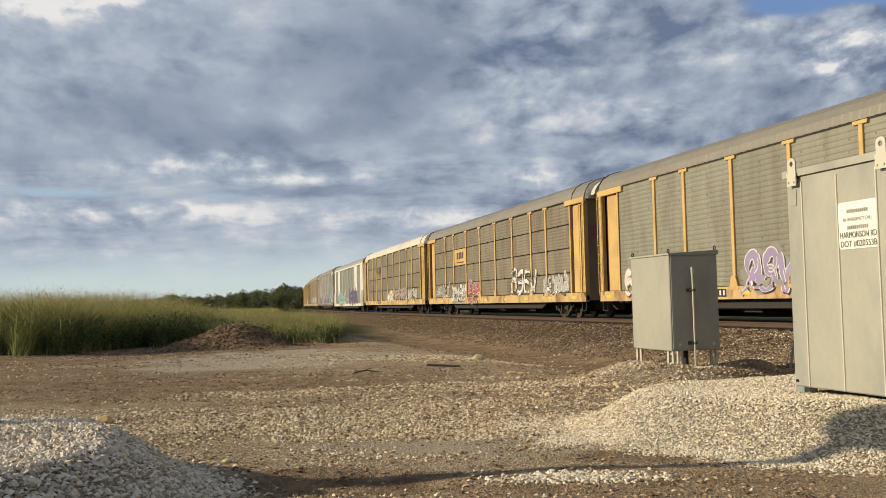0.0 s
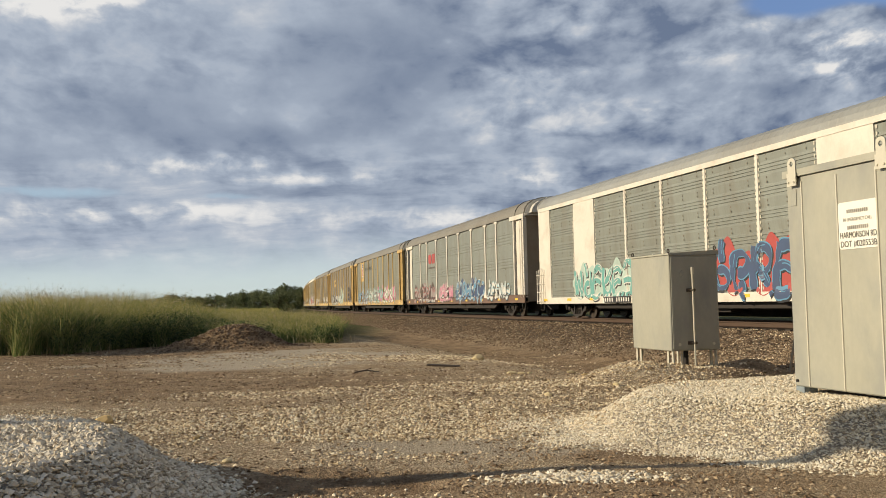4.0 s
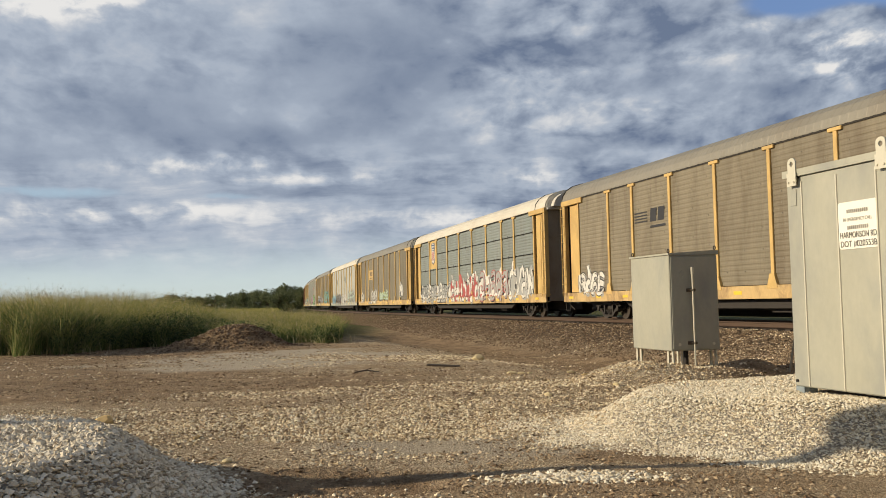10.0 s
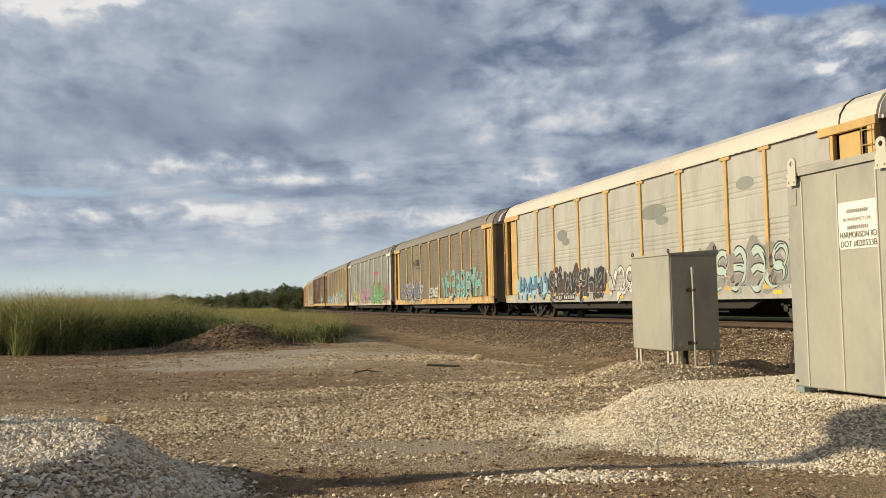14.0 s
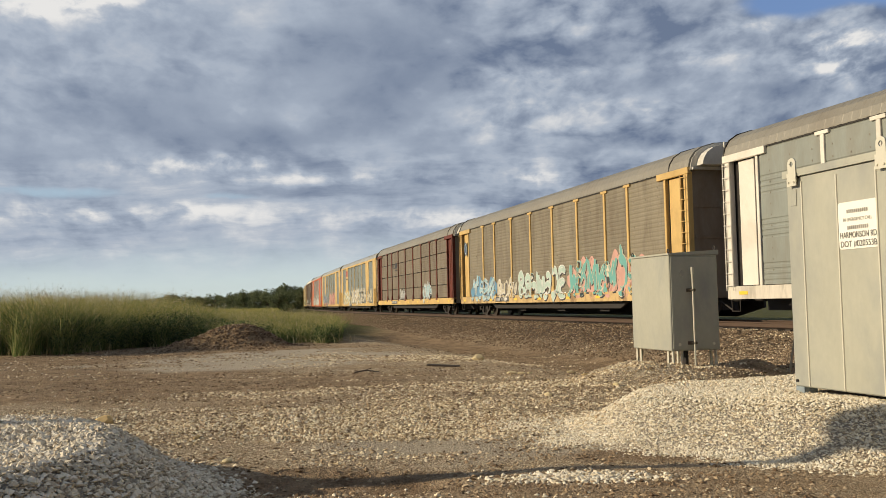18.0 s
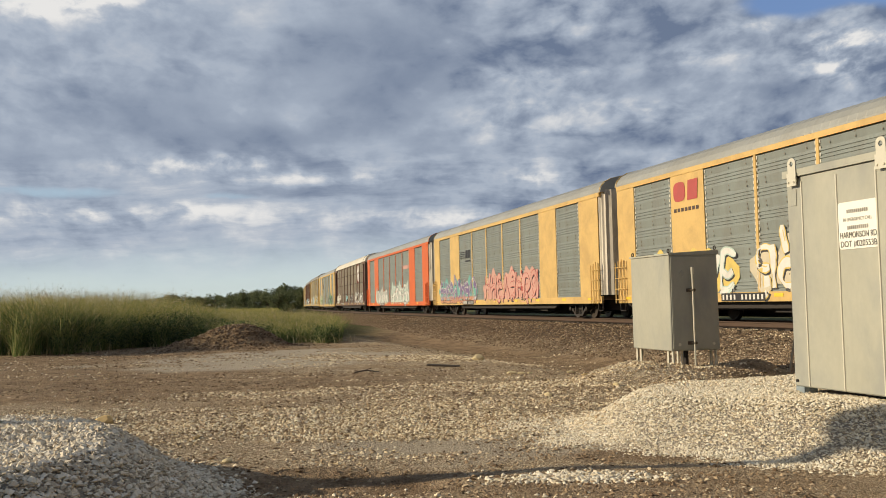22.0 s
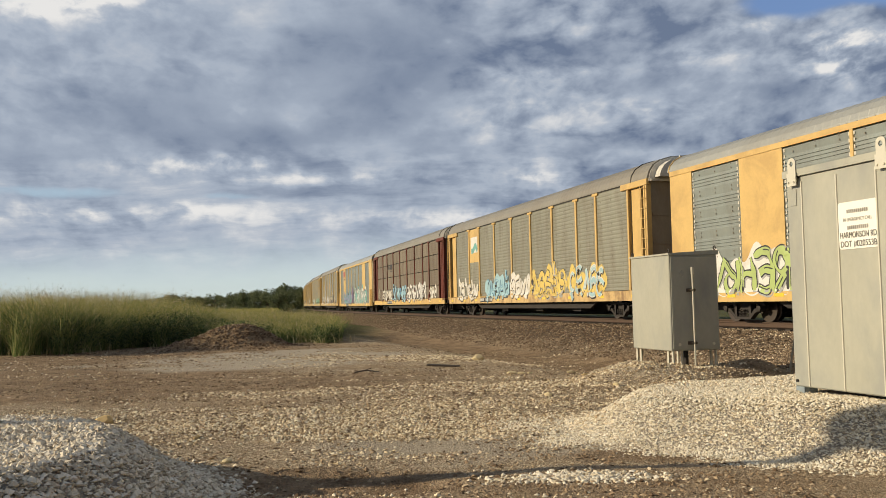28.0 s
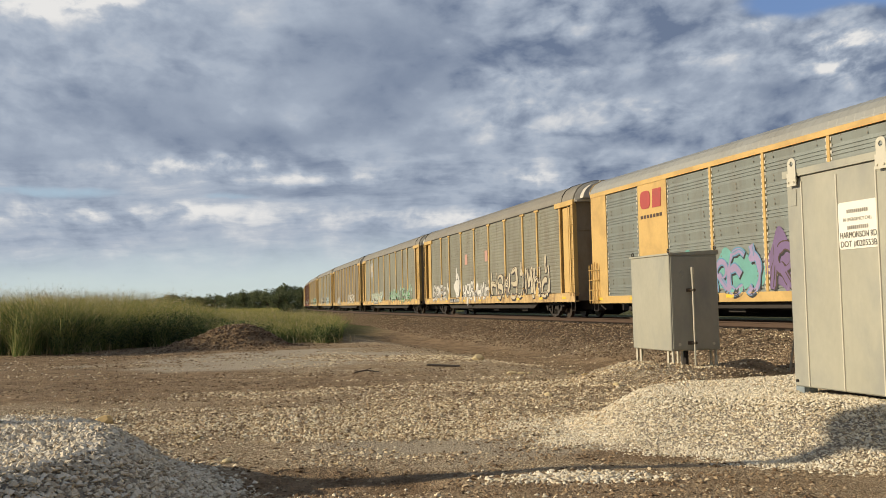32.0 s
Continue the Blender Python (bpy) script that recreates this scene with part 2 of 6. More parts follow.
def loft(bm, rings, closed=True, caps=True):
    """Skin rings of equal length."""
    vs = [[bm.verts.new(p) for p in r] for r in rings]
    n = len(vs[0])
    for a, b in zip(vs, vs[1:]):
        for i in range(n if closed else n - 1):
            j = (i + 1) % n
            bm.faces.new((a[i], a[j], b[j], b[i]))
    if caps and closed:
        bm.faces.new(vs[0][::-1])
        bm.faces.new(vs[-1])


def extrude_x(bm, profile, x0, x1, closed=True, caps=True):
    loft(bm, [[(x, y, z) for y, z in profile] for x in (x0, x1)], closed, caps)


def rod(bm, a, b, r, n=8):
    a, b = Vector(a), Vector(b)
    q = (b - a).to_track_quat("Z", "Y")
    rings = [[p + q @ Vector((r * math.cos(2 * math.pi * i / n), r * math.sin(2 * math.pi * i / n), 0)) for i in range(n)] for p in (a, b)]
    loft(bm, rings)


def turned(bm, centre, axis, steps, n=20):
    """A turned solid: steps are (distance along the axis, radius)."""
    q = Vector(axis).to_track_quat("Z", "Y")
    c = Vector(centre)
    loft(bm, [[c + q @ Vector((r * math.cos(2 * math.pi * i / n), r * math.sin(2 * math.pi * i / n), h)) for i in range(n)] for h, r in steps])


MESHES = {}


def shaped(key, mat, build):
    """One mesh for each shape and material, built once and shared."""
    if (key, mat.name) not in MESHES:
        bm = bmesh.new()
        build(bm)
        bmesh.ops.recalc_face_normals(bm, faces=bm.faces)
        me = bpy.data.meshes.new(key)
        bm.to_mesh(me)
        bm.free()
        me.materials.append(mat)
        MESHES[key, mat.name] = me
    return MESHES[key, mat.name]


def part(name, me, parent, label="", m=None):
    ob = new(name, me)
    ob.parent = parent
    if m is not None:
        ob.matrix_parent_inverse = m
    if label:
        ob["label"] = label
    return ob


def bulk(name, verts, faces, mats, slots=None, smooth=False):
    """A large mesh from arrays: verts (n, 3), faces (m, 3 or 4)."""
    me = bpy.data.meshes.new(name)
    verts, faces = np.asarray(verts, np.float32), np.asarray(faces, np.int32)
    k = faces.shape[1]
    me.vertices.add(len(verts))
    me.vertices.foreach_set("co", verts.ravel())
    me.loops.add(faces.size)
    me.loops.foreach_set("vertex_index", faces.ravel())
    me.polygons.add(len(faces))
    me.polygons.foreach_set("loop_start", np.arange(0, faces.size, k, dtype=np.int32))
    me.polygons.foreach_set("use_smooth", np.full(len(faces), smooth))
    for mt in mats:
        me.materials.append(mt)
    if slots is not None:
        me.polygons.foreach_set("material_index", np.asarray(slots, np.int32))
    me.update(calc_edges=True)
    me.validate()
    return new(name, me)


def lettering(name, text, size, mat, parent, m, width):
    """A line of plain lettering, fitted to a width."""
    cu = bpy.data.curves.new(name, "FONT")
    cu.body, cu.size, cu.extrude, cu.align_x, cu.align_y = text, size, 0.0006, "CENTER", "CENTER"
    tmp = new(name, cu)
    dg = bpy.context.evaluated_depsgraph_get()
    me = bpy.data.meshes.new_from_object(tmp.evaluated_get(dg))
    bpy.data.objects.remove(tmp)
    me.materials.clear()
    me.materials.append(mat)
    xs = [v.co.x for v in me.vertices]
    me.transform(Matrix.Diagonal((width / (max(xs) - min(xs)), 1, 1, 1)))
    return part(name, me, parent, "", m)


# ---- the line of the track ----
RAIL_Z = CAM_Z - 0.787
STEP = 2.0
_s = np.arange(-700, 1400 + STEP, STEP)


def heading(s):
    s = np.clip(s, -40, 600)
    return 0.275 - 0.0006865 * s + 0.5654e-6 * s * s


_h = heading(_s[:-1] + STEP / 2)
_x = np.concatenate([[0], np.cumsum(-np.sin(_h) * STEP)])
_y = np.concatenate([[0], np.cumsum(np.cos(_h) * STEP)])
_i0 = int(np.argmin(np.abs(_s)))
_x += 9.45 + 1.52 * math.cos(0.275) - _x[_i0]
_y += 25.0 + 1.52 * math.sin(0.275) - _y[_i0]


def on_track(s, side=0.0):
    """A point of the track's middle line, s metres up the line, and side metres to the far side of it."""
    h = heading(s)
    return np.stack([np.interp(s, _s, _x) + side * np.cos(h), np.interp(s, _s, _y) + side * np.sin(h)], -1)


def off_track(x, y):
    """Distance to the track's middle line."""
    pts = on_track(np.arange(-300, 1200, 4.0))
    best = np.full(x.shape, 1e9)
    for a, b in zip(pts, pts[1:]):
        d = b - a
        t = np.clip(((x - a[0]) * d[0] + (y - a[1]) * d[1]) / (d @ d), 0, 1)
        best = np.minimum(best, np.hypot(x - a[0] - t * d[0], y - a[1] - t * d[1]))
    return best


def smooth(a, lo, hi):
    t = np.clip((a - lo) / (hi - lo), 0, 1)
    return t * t * (3 - 2 * t)


def wobble(x, y, size, seed):
    """Smooth value noise in -1..1."""
    rng = np.random.default_rng(seed)
    tab = rng.uniform(-1, 1, (64, 64))
    u, v = x / size, y / size
    i, j = np.floor(u).astype(int), np.floor(v).astype(int)
    f, g = u - i, v - j
    f, g = f * f * (3 - 2 * f), g * g * (3 - 2 * g)
    a, b = tab[i % 64, j % 64], tab[(i + 1) % 64, j % 64]
    c, d = tab[i % 64, (j + 1) % 64], tab[(i + 1) % 64, (j + 1) % 64]
    return (a * (1 - f) + b * f) * (1 - g) + (c * (1 - f) + d * f) * g


def mound(x, y, cx, cy, rx, ry, turn=0.0):
    c, s = math.cos(turn), math.sin(turn)
    u, v = ((x - cx) * c + (y - cy) * s) / rx, (-(x - cx) * s + (y - cy) * c) / ry
    return np.sqrt(u * u + v * v)


def pad_reach(x, y):
    """How far out from the middle of the gravel pad by the large cabinet: 1 at its foot."""
    return mound(x, y, 5.2, 9.9, 4.4, 2.6, -0.35)


def heap_reach(x, y):
    """The same for the tipped heap."""
    return mound(x, y, -4.3, 6.6, 2.62, 3.0)


def bank(p):
    return (RAIL_Z - 0.20) * (1 - 0.8 * smooth(p, 2.3, 5.6) - 0.2 * smooth(p, 4.0, 9.0))


def height(x, y, fine=True):
    x, y = np.asarray(x, float), np.asarray(y, float)
    near = np.exp(-((np.hypot(x, y - 15) / 60) ** 2))
    z = 0.05 * wobble(x, y, 5.0, 1) * near + 0.02 * wobble(x, y, 1.1, 2) * near + 0.25 * wobble(x, y, 40.0, 3) * smooth(np.hypot(x, y), 60, 300)
    p = off_track(x, y)
    z = z * smooth(p, 3, 8) + bank(p)
    # shallow ditch at the foot of the ballast
    z = z - 0.30 * smooth(p, 5.2, 7.0) * (1 - smooth(p, 8.0, 10.5)) * (1 - smooth(y, 40, 60)) * smooth(y, 12, 20)
    # gravel pad under the large cabinet
    r = pad_reach(x, y) + 0.07 * wobble(x, y, 1.3, 4)
    z = z + 0.46 * (1 - smooth(r, 0.62, 0.97))
    # tipped gravel heap with a flat back and sides at the angle of repose, and the hollow scraped out at its foot
    r = heap_reach(x, y) + 0.035 * wobble(x, y, 0.9, 5)
    z = z + 0.47 * smooth(1 - r, 0.0, 0.34) - 0.04 * smooth(1 - r, 0.5, 1.0)
    z = z - 0.10 * (1 - smooth(mound(x, y, -0.9, 7.7, 1.2, 0.7), 0.3, 1.0))
    # earth heap before the grass
    r = mound(x, y, -7.6, 34.0, 2.5, 1.4, 0.0) + 0.15 * wobble(x, y, 0.8, 6)
    z = z + 0.80 * (1 - smooth(r, 0.0, 1.15))
    # pad under the small cabinet
    r = mound(x, y, 4.4, 17.2, 2.1, 1.7, 0.2) + 0.15 * wobble(x, y, 0.8, 7)
    z = z + 0.36 * (1 - smooth(r, 0.5, 1.15))
    z = z + 0.14 * (1 - smooth(mound(x, y, 6.5, 17.7, 1.7, 1.3, 0.2) + 0.1 * wobble(x, y, 0.9, 60), 0.25, 1.1))
    if fine:
        z = z + (0.014 * wobble(x + 0.3 * y, y - 0.3 * x, 0.47, 8) + 0.010 * wobble(x - 0.4 * y, y + 0.4 * x, 0.31, 18)) * near
    return z


def spaced(dense_lo, dense_hi, step, far, grow=1.16):
    """Even steps in the middle, growing ones out to the horizon on both sides."""
    mid = list(np.arange(dense_lo, dense_hi, step))
    out, a, d = [], dense_hi, step
    while a < far:
        out.append(a)
        d *= grow
        a += d
    lo, a, d = [], dense_lo, step
    while a > -far:
        d *= grow
        a -= d
        lo.append(a)
    return np.array(lo[::-1] + mid + out)


# ---- ground ----
def make_ground():
    xs, ys = spaced(-14, 16, 0.14, 3500, 1.08), spaced(3, 36, 0.14, 3500, 1.06)
    X, Y = np.meshgrid(xs, ys, indexing="ij")
    Z = height(X, Y)
    n, m = X.shape
    idx = np.arange(n * m).reshape(n, m)
    faces = np.stack([idx[:-1, :-1], idx[1:, :-1], idx[1:, 1:], idx[:-1, 1:]], -1).reshape(-1, 4)
    mt = bpy.data.materials.new("packed earth and gravel")
    ob = bulk("ground", np.stack([X, Y, Z], -1).reshape(-1, 3), faces, [mt], smooth=True)
    p = off_track(X, Y)
    stone = np.clip(1 - smooth(p + 0.8 * wobble(X, Y, 1.5, 9), 4.0, 7.5), 0, 1)
    pad = 1 - smooth(pad_reach(X, Y) + 0.08 * wobble(X, Y, 0.7, 4), 0.88, 1.02)
    heap = 1 - smooth(heap_reach(X, Y) + 0.04 * wobble(X, Y, 0.9, 5), 0.94, 1.02)
    pale = (1 - smooth(mound(X, Y, -5.0, 26.0, 4.6, 4.6) + 0.25 * wobble(X, Y, 1.6, 10), 0.7, 1.15)) * 0.95
    ditch = smooth(p + 0.5 * wobble(X, Y, 1.2, 14), 5.6, 6.8) * (1 - smooth(p + 0.6 * wobble(X, Y, 1.5, 15), 8.3, 10.0)) * (1 - smooth(Y, 50, 70))
    earth = np.maximum(1 - smooth(mound(X, Y, -7.6, 34.0, 2.5, 1.4), 0.9, 1.2), 0.9 * smooth(-X + 0.8 * wobble(X / 3, Y, 1.0, 44), 3.0, 5.5) * smooth(Y + 1.2 * wobble(X / 3, Y, 1.2, 43), 13.5, 16.5))
    turf_and_shade = smooth(Y + 0.9 * X * 0 + 2 * wobble(X, Y, 3, 11), 34, 44) * smooth(-X, 2, 6) + smooth(Y, 60, 90)
    # past the track the dark turf colour paints in the train's shade
    beyond = smooth(X - np.interp(Y, _y, _x), 2.0, 4.0)
    turf_and_shade = np.maximum(turf_and_shade, beyond * smooth(p + 0.6 * wobble(X, Y, 1.3, 48), 2.6, 4.2))
    belt = smooth(Y + 0.9 * wobble(X / 3, Y, 1.0, 45), 15.5, 17) * (1 - smooth(Y + 0.9 * wobble(X / 3, Y, 1.0, 46), 19.0, 21.0)) * (1 - smooth(X, -1.5, 1.0)) * 0.8
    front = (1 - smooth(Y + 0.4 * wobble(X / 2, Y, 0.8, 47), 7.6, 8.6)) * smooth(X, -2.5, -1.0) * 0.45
    # dark earth at the heap's foot, with the heap's shade painted into it
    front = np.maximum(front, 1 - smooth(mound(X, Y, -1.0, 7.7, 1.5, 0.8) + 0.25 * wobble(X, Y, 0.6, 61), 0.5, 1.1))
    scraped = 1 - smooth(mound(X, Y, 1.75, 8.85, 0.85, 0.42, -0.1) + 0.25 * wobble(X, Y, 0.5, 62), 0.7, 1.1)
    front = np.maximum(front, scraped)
    pale = np.maximum(pale, 0.55 * (1 - smooth(mound(X, Y, 0.5, 9.6, 2.0, 1.0) + 0.35 * wobble(X / 2, Y, 0.5, 63), 0.6, 1.1)))
    pale = np.maximum(pale * (1 - belt), 0.6 * (1 - smooth(mound(X, Y, 4.4, 17.2, 2.1, 1.7, 0.2) + 0.2 * wobble(X, Y, 0.8, 7), 0.6, 1.1)))
    for nm, a in (("ballast", stone), ("gravel", np.maximum(pad, heap)), ("pale", pale), ("ditch", np.maximum(np.maximum(ditch, earth * (1 - pale)), np.maximum(belt, front))), ("turf_and_shade", np.clip(turf_and_shade, 0, 1))):
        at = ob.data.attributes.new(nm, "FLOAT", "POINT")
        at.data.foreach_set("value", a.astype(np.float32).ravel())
    mt.use_nodes = True
    k = Nodes(mt.node_tree)
    co = k.tree.nodes.new("ShaderNodeTexCoord").outputs["Object"]

    def attr(nm):
        a = k.tree.nodes.new("ShaderNodeAttribute")
        a.attribute_name = nm
        return a.outputs["Fac"]

    n1, n2, n3 = k.noise(co, 0.35, 4), k.noise(co, 2.2, 6, 0.65), k.noise(co, 22, 5, 0.7)
    flow = k.noise(k.vec("MULTIPLY", co, (0.16, 0.75, 1.0)), 1.0, 5, 0.6, 0.6)
    earth = k.mix(k.ramp(n2, 0.35, 0.65), (0.29, 0.20, 0.12), (0.60, 0.46, 0.30))
    grit = k.mix(k.ramp(n3, 0.40, 0.62), (0.34, 0.23, 0.135), (0.82, 0.69, 0.48))
    col = k.mix(k.ramp(k.math("ADD", k.math("ADD", k.math("MULTIPLY", n1, 0.3), k.math("MULTIPLY", flow, 0.5)), k.math("MULTIPLY", n2, 0.2)), 0.42, 0.56), earth, grit)
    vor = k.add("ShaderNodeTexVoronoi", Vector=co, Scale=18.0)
    peb = k.add("ShaderNodeTexVoronoi", Vector=k.vec("ADD", co, k.vec("MULTIPLY", k.tree.nodes.new("ShaderNodeTexNoise").outputs["Color"], (0.02, 0.02, 0.0))), Scale=46.0)
    grain = k.add("ShaderNodeTexVoronoi", Vector=co, Scale=80.0)
    tone = k.add("ShaderNodeSeparateColor", Color=peb.outputs["Color"])
    tone2 = k.add("ShaderNodeSeparateColor", Color=grain.outputs["Color"])
    speck = k.mix(k.ramp(tone.outputs[0], 0.25, 0.95), (0.20, 0.135, 0.08), (0.88, 0.76, 0.56))
    speck2 = k.mix(k.ramp(tone2.outputs[0], 0.2, 1.0), (0.24, 0.165, 0.10), (0.76, 0.63, 0.44))
    speck = k.mix(k.ramp(tone.outputs[1], 0.45, 0.55), speck2, speck)
    col = k.mix(k.math("MULTIPLY", k.ramp(flow, 0.40, 0.56), 0.8), k.mix(0.35, col, speck2), speck)
    # shade in the gaps between pebbles, painted by distance from each centre
    shaded_pebble = k.mix(k.ramp(vor.outputs["Distance"], 0.15, 0.7), (0.42, 0.36, 0.29), (0.10, 0.075, 0.055))
    col = k.mix(attr("pale"), col, k.mix(n3, (0.46, 0.40, 0.31), (0.70, 0.63, 0.51)))
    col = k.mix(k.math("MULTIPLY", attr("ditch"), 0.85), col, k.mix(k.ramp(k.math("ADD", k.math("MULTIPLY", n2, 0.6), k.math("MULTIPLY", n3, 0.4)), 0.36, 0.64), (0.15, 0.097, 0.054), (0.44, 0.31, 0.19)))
    col = k.mix(attr("ballast"), col, k.mix(0.7, shaded_pebble, (0.10, 0.068, 0.042)))
    col = k.mix(attr("gravel"), col, k.mix(0.5, shaded_pebble, (0.66, 0.60, 0.50)))
    col = k.mix(attr("turf_and_shade"), col, k.mix(n2, (0.05, 0.07, 0.02), (0.16, 0.15, 0.06)))
    b = k.add("ShaderNodeBsdfPrincipled", Roughness=0.92)
    k.put(b.inputs["Base Color"], col)
    k.put(b.inputs["Specular IOR Level"], 0.2)
    h = k.math("ADD", k.math("MULTIPLY", n3, 0.5), k.math("SUBTRACT", k.math("MULTIPLY", k.noise(co, 70, 4, 0.7), 0.5), k.math("ADD", k.math("MULTIPLY", peb.outputs["Distance"], 0.9), k.math("MULTIPLY", grain.outputs["Distance"], 0.4))))
    bump = k.add("ShaderNodeBump", Strength=0.9, Distance=0.04, Height=h)
    k.put(b.inputs["Normal"], bump.outputs[0])
    out = k.tree.nodes.new("ShaderNodeOutputMaterial")
    k.tree.links.new(b.outputs[0], out.inputs[0])
    tagged(ob, "brown packed earth with scattered limestone gravel", "ground", kind="structure")


make_ground()


def make_track():
    head = ((-0.035, 0.0), (0.035, 0.0), (0.035, -0.035), (0.01, -0.045), (0.01, -0.14), (0.07, -0.16), (-0.07, -0.16), (-0.01, -0.14), (-0.01, -0.045), (-0.035, -0.035))
    track = tagged(new("track"), "single railway track, rusty rails on timber ties in ballast", "track", kind="structure")
    for side in (-0.72, 0.72):
        bm = bmesh.new()
        rings = []
        for s in np.arange(-160, 900, 4.0):
            rings.append([(*on_track(s, side + u), RAIL_Z + w) for u, w in head])
        loft(bm, rings)
        bmesh.ops.recalc_face_normals(bm, faces=bm.faces)
        me = bpy.data.meshes.new("rail")
        bm.to_mesh(me)
        bm.free()
        me.materials.append(M["rail"])
        part("rail", me, track)
    tie = shaped("tie", M["tie"], lambda bm: box(bm, -0.115, 0.115, -1.3, 1.3, -0.10, 0.08, 0.01))
    for i in range(260):
        s = -30 + i * 0.55
        p = on_track(s)
        part("tie", tie, track, "", pose(p[0], p[1], RAIL_Z - 0.245, 0, 0, math.degrees(heading(s)) + 90))


make_track()

# ---- the train: shared shapes of a covered car carrier ----
HALF = 13.4
WALL, POST = 1.46, 1.515
BAYS_P = [-11.7, -8.95, -6.95, -4.2, -1.4, 1.4, 4.2, 6.95, 8.95, 11.7]
SEAMS = [1.10, 1.95, 3.0, 4.02, 4.98]


def panel_profile(z0, z1, y, ribs, depth, grouped=False):
    """Section of a corrugated sheet, from the bottom up: outside first, then back down the inside."""
    pts = []
    step = (z1 - z0) / ribs
    for i in range(ribs):
        a = z0 + i * step
        if grouped and i % 8 > 3:
            pts.append((y, a))
            continue
        pts += [(y, a), (y, a + step * 0.45), (y + depth, a + step * 0.62), (y + depth, a + step * 0.84)]
    pts.append((y, z1))
    return pts + [(y + depth + 0.03, z1), (y + depth + 0.03, z0)]


def panel_p(w, z0, z1, ribs, grouped=False):
    def build(bm):
        extrude_x(bm, panel_profile(z0, z1, -WALL, ribs, 0.012 if grouped else 0.008, grouped), -w / 2, w / 2)
    return build


def post_p(bm):
    # flared post with a T head and a splayed foot
    box(bm, -0.075, 0.075, -POST, -WALL + 0.02, 1.35, 4.92, 0.012)
    box(bm, -0.26, 0.26, -POST - 0.01, -WALL + 0.02, 4.90, 5.0, 0.01)
    loft(bm, [[(-0.26, y, 0.98), (0.26, y, 0.98), (0.10, y, 1.40), (-0.10, y, 1.40)] for y in (-POST - 0.03, -WALL + 0.02)])


def sill_p(bm):
    prof = [(-POST - 0.02, 0.70), (-POST - 0.02, 1.08), (-1.30, 1.08), (-1.30, 1.02), (-POST + 0.04, 1.02), (-POST + 0.04, 0.76), (-1.35, 0.76), (-1.35, 0.70)]
    extrude_x(bm, prof, -HALF, HALF)


def plain_side(bm):
    extrude_x(bm, panel_profile(0.75, 4.95, WALL - 0.06, 12, 0.025), -HALF + 0.1, HALF - 0.1)


def deck(bm):
    box(bm, -HALF + 0.05, HALF - 0.05, -1.30, 1.45, 0.92, 1.02)
    box(bm, -HALF + 0.2, HALF - 0.2, -0.30, 0.30, 0.34, 0.95)
    for x in np.arange(-9, 9.1, 1.8):
        box(bm, x - 0.05, x + 0.05, -1.40, 1.40, 0.66, 0.93)
    loft(bm, [[(x, y, z) for x, z in ((-8.8, 0.90), (-7.6, 0.42), (7.6, 0.42), (8.8, 0.90))] for y in (-1.24, -1.14)])
    # skirt added along the far side only to block light beneath the car
    loft(bm, [[(x, y, z) for x, z in ((-13.3, 0.92), (-13.3, 0.40), (-11.6, 0.08), (11.6, 0.08), (13.3, 0.40), (13.3, 0.92))] for y in (1.20, 1.28)])
    for x in (-4.5, 0.6, 5.2):
        box(bm, x, x + 0.9, -1.0, -0.4, 0.30, 0.62)


def roof_shape(eave, crown):
    def build(bm):
        prof = [(-1.50, eave), (-1.50, eave + 0.05), (-1.44, eave + (crown - eave) * 0.30), (-1.28, eave + (crown - eave) * 0.58), (-1.0, eave + (crown - eave) * 0.80), (-0.55, eave + (crown - eave) * 0.95), (0, crown)]
        prof = prof + [(-y, z) for y, z in prof[-2::-1]]
        rings, x = [], -HALF - 0.05
        while x < HALF + 0.05:
            for dx, k in ((0.0, 0.0), (0.19, 0.0), (0.21, 0.007), (0.31, 0.007), (0.33, 0.0)):
                rings.append([(min(x + dx, HALF + 0.05), y * (1 + k * 0.3), z + k) for y, z in prof])
            x += 0.33
        loft(bm, rings)
    return build


def eave_rail(bm):
    box(bm, -HALF, HALF, -POST + 0.03, -WALL + 0.02, 4.985, 5.03)


def end_wall(bm):
    box(bm, -0.06, 0.06, -1.34, 1.34, 0.75, 5.02)
    for z in (1.7, 2.7, 3.7):
        box(bm, 0.05, 0.10, -1.30, 1.30, z, z + 0.10)


def end_cap(eave, crown):
    """Arched plate that closes the roof's end, with a rim and an upright pipe."""
    def build(bm):
        h = crown - eave
        half = [(-1.46, eave - 0.10), (-1.44, eave + 0.05), (-1.38, eave + h * 0.30), (-1.22, eave + h * 0.57), (-0.95, eave + h * 0.78), (-0.52, eave + h * 0.93), (0, eave + h * 0.97)]
        ring = half + [(-y, z) for y, z in half[-2::-1]]
        extrude_x(bm, ring, -0.02, 0.02)
        rod(bm, (0.45, -0.45, eave - 0.4), (0.45, -0.45, eave + h * 0.90), 0.03, 8)
        box(bm, 0.02, 0.10, -1.40, 1.40, eave - 0.10, eave - 0.02)
        # canopy over the end doors, narrower than the roof
        out = [(y * 0.86, eave - 0.02 + (z - eave) * 0.93) for y, z in half[1:]]
        out = out + [(-y, z) for y, z in out[-2::-1]]
        extrude_x(bm, out, 0.02, 0.42)
    return build


def end_post(bm):
    box(bm, -0.14, 0.14, -POST, -WALL + 0.12, 0.95, 4.86, 0.012)


def end_header(bm):
    box(bm, -1.05, 1.05, -POST - 0.03, -WALL + 0.05, 4.80, 5.02, 0.012)


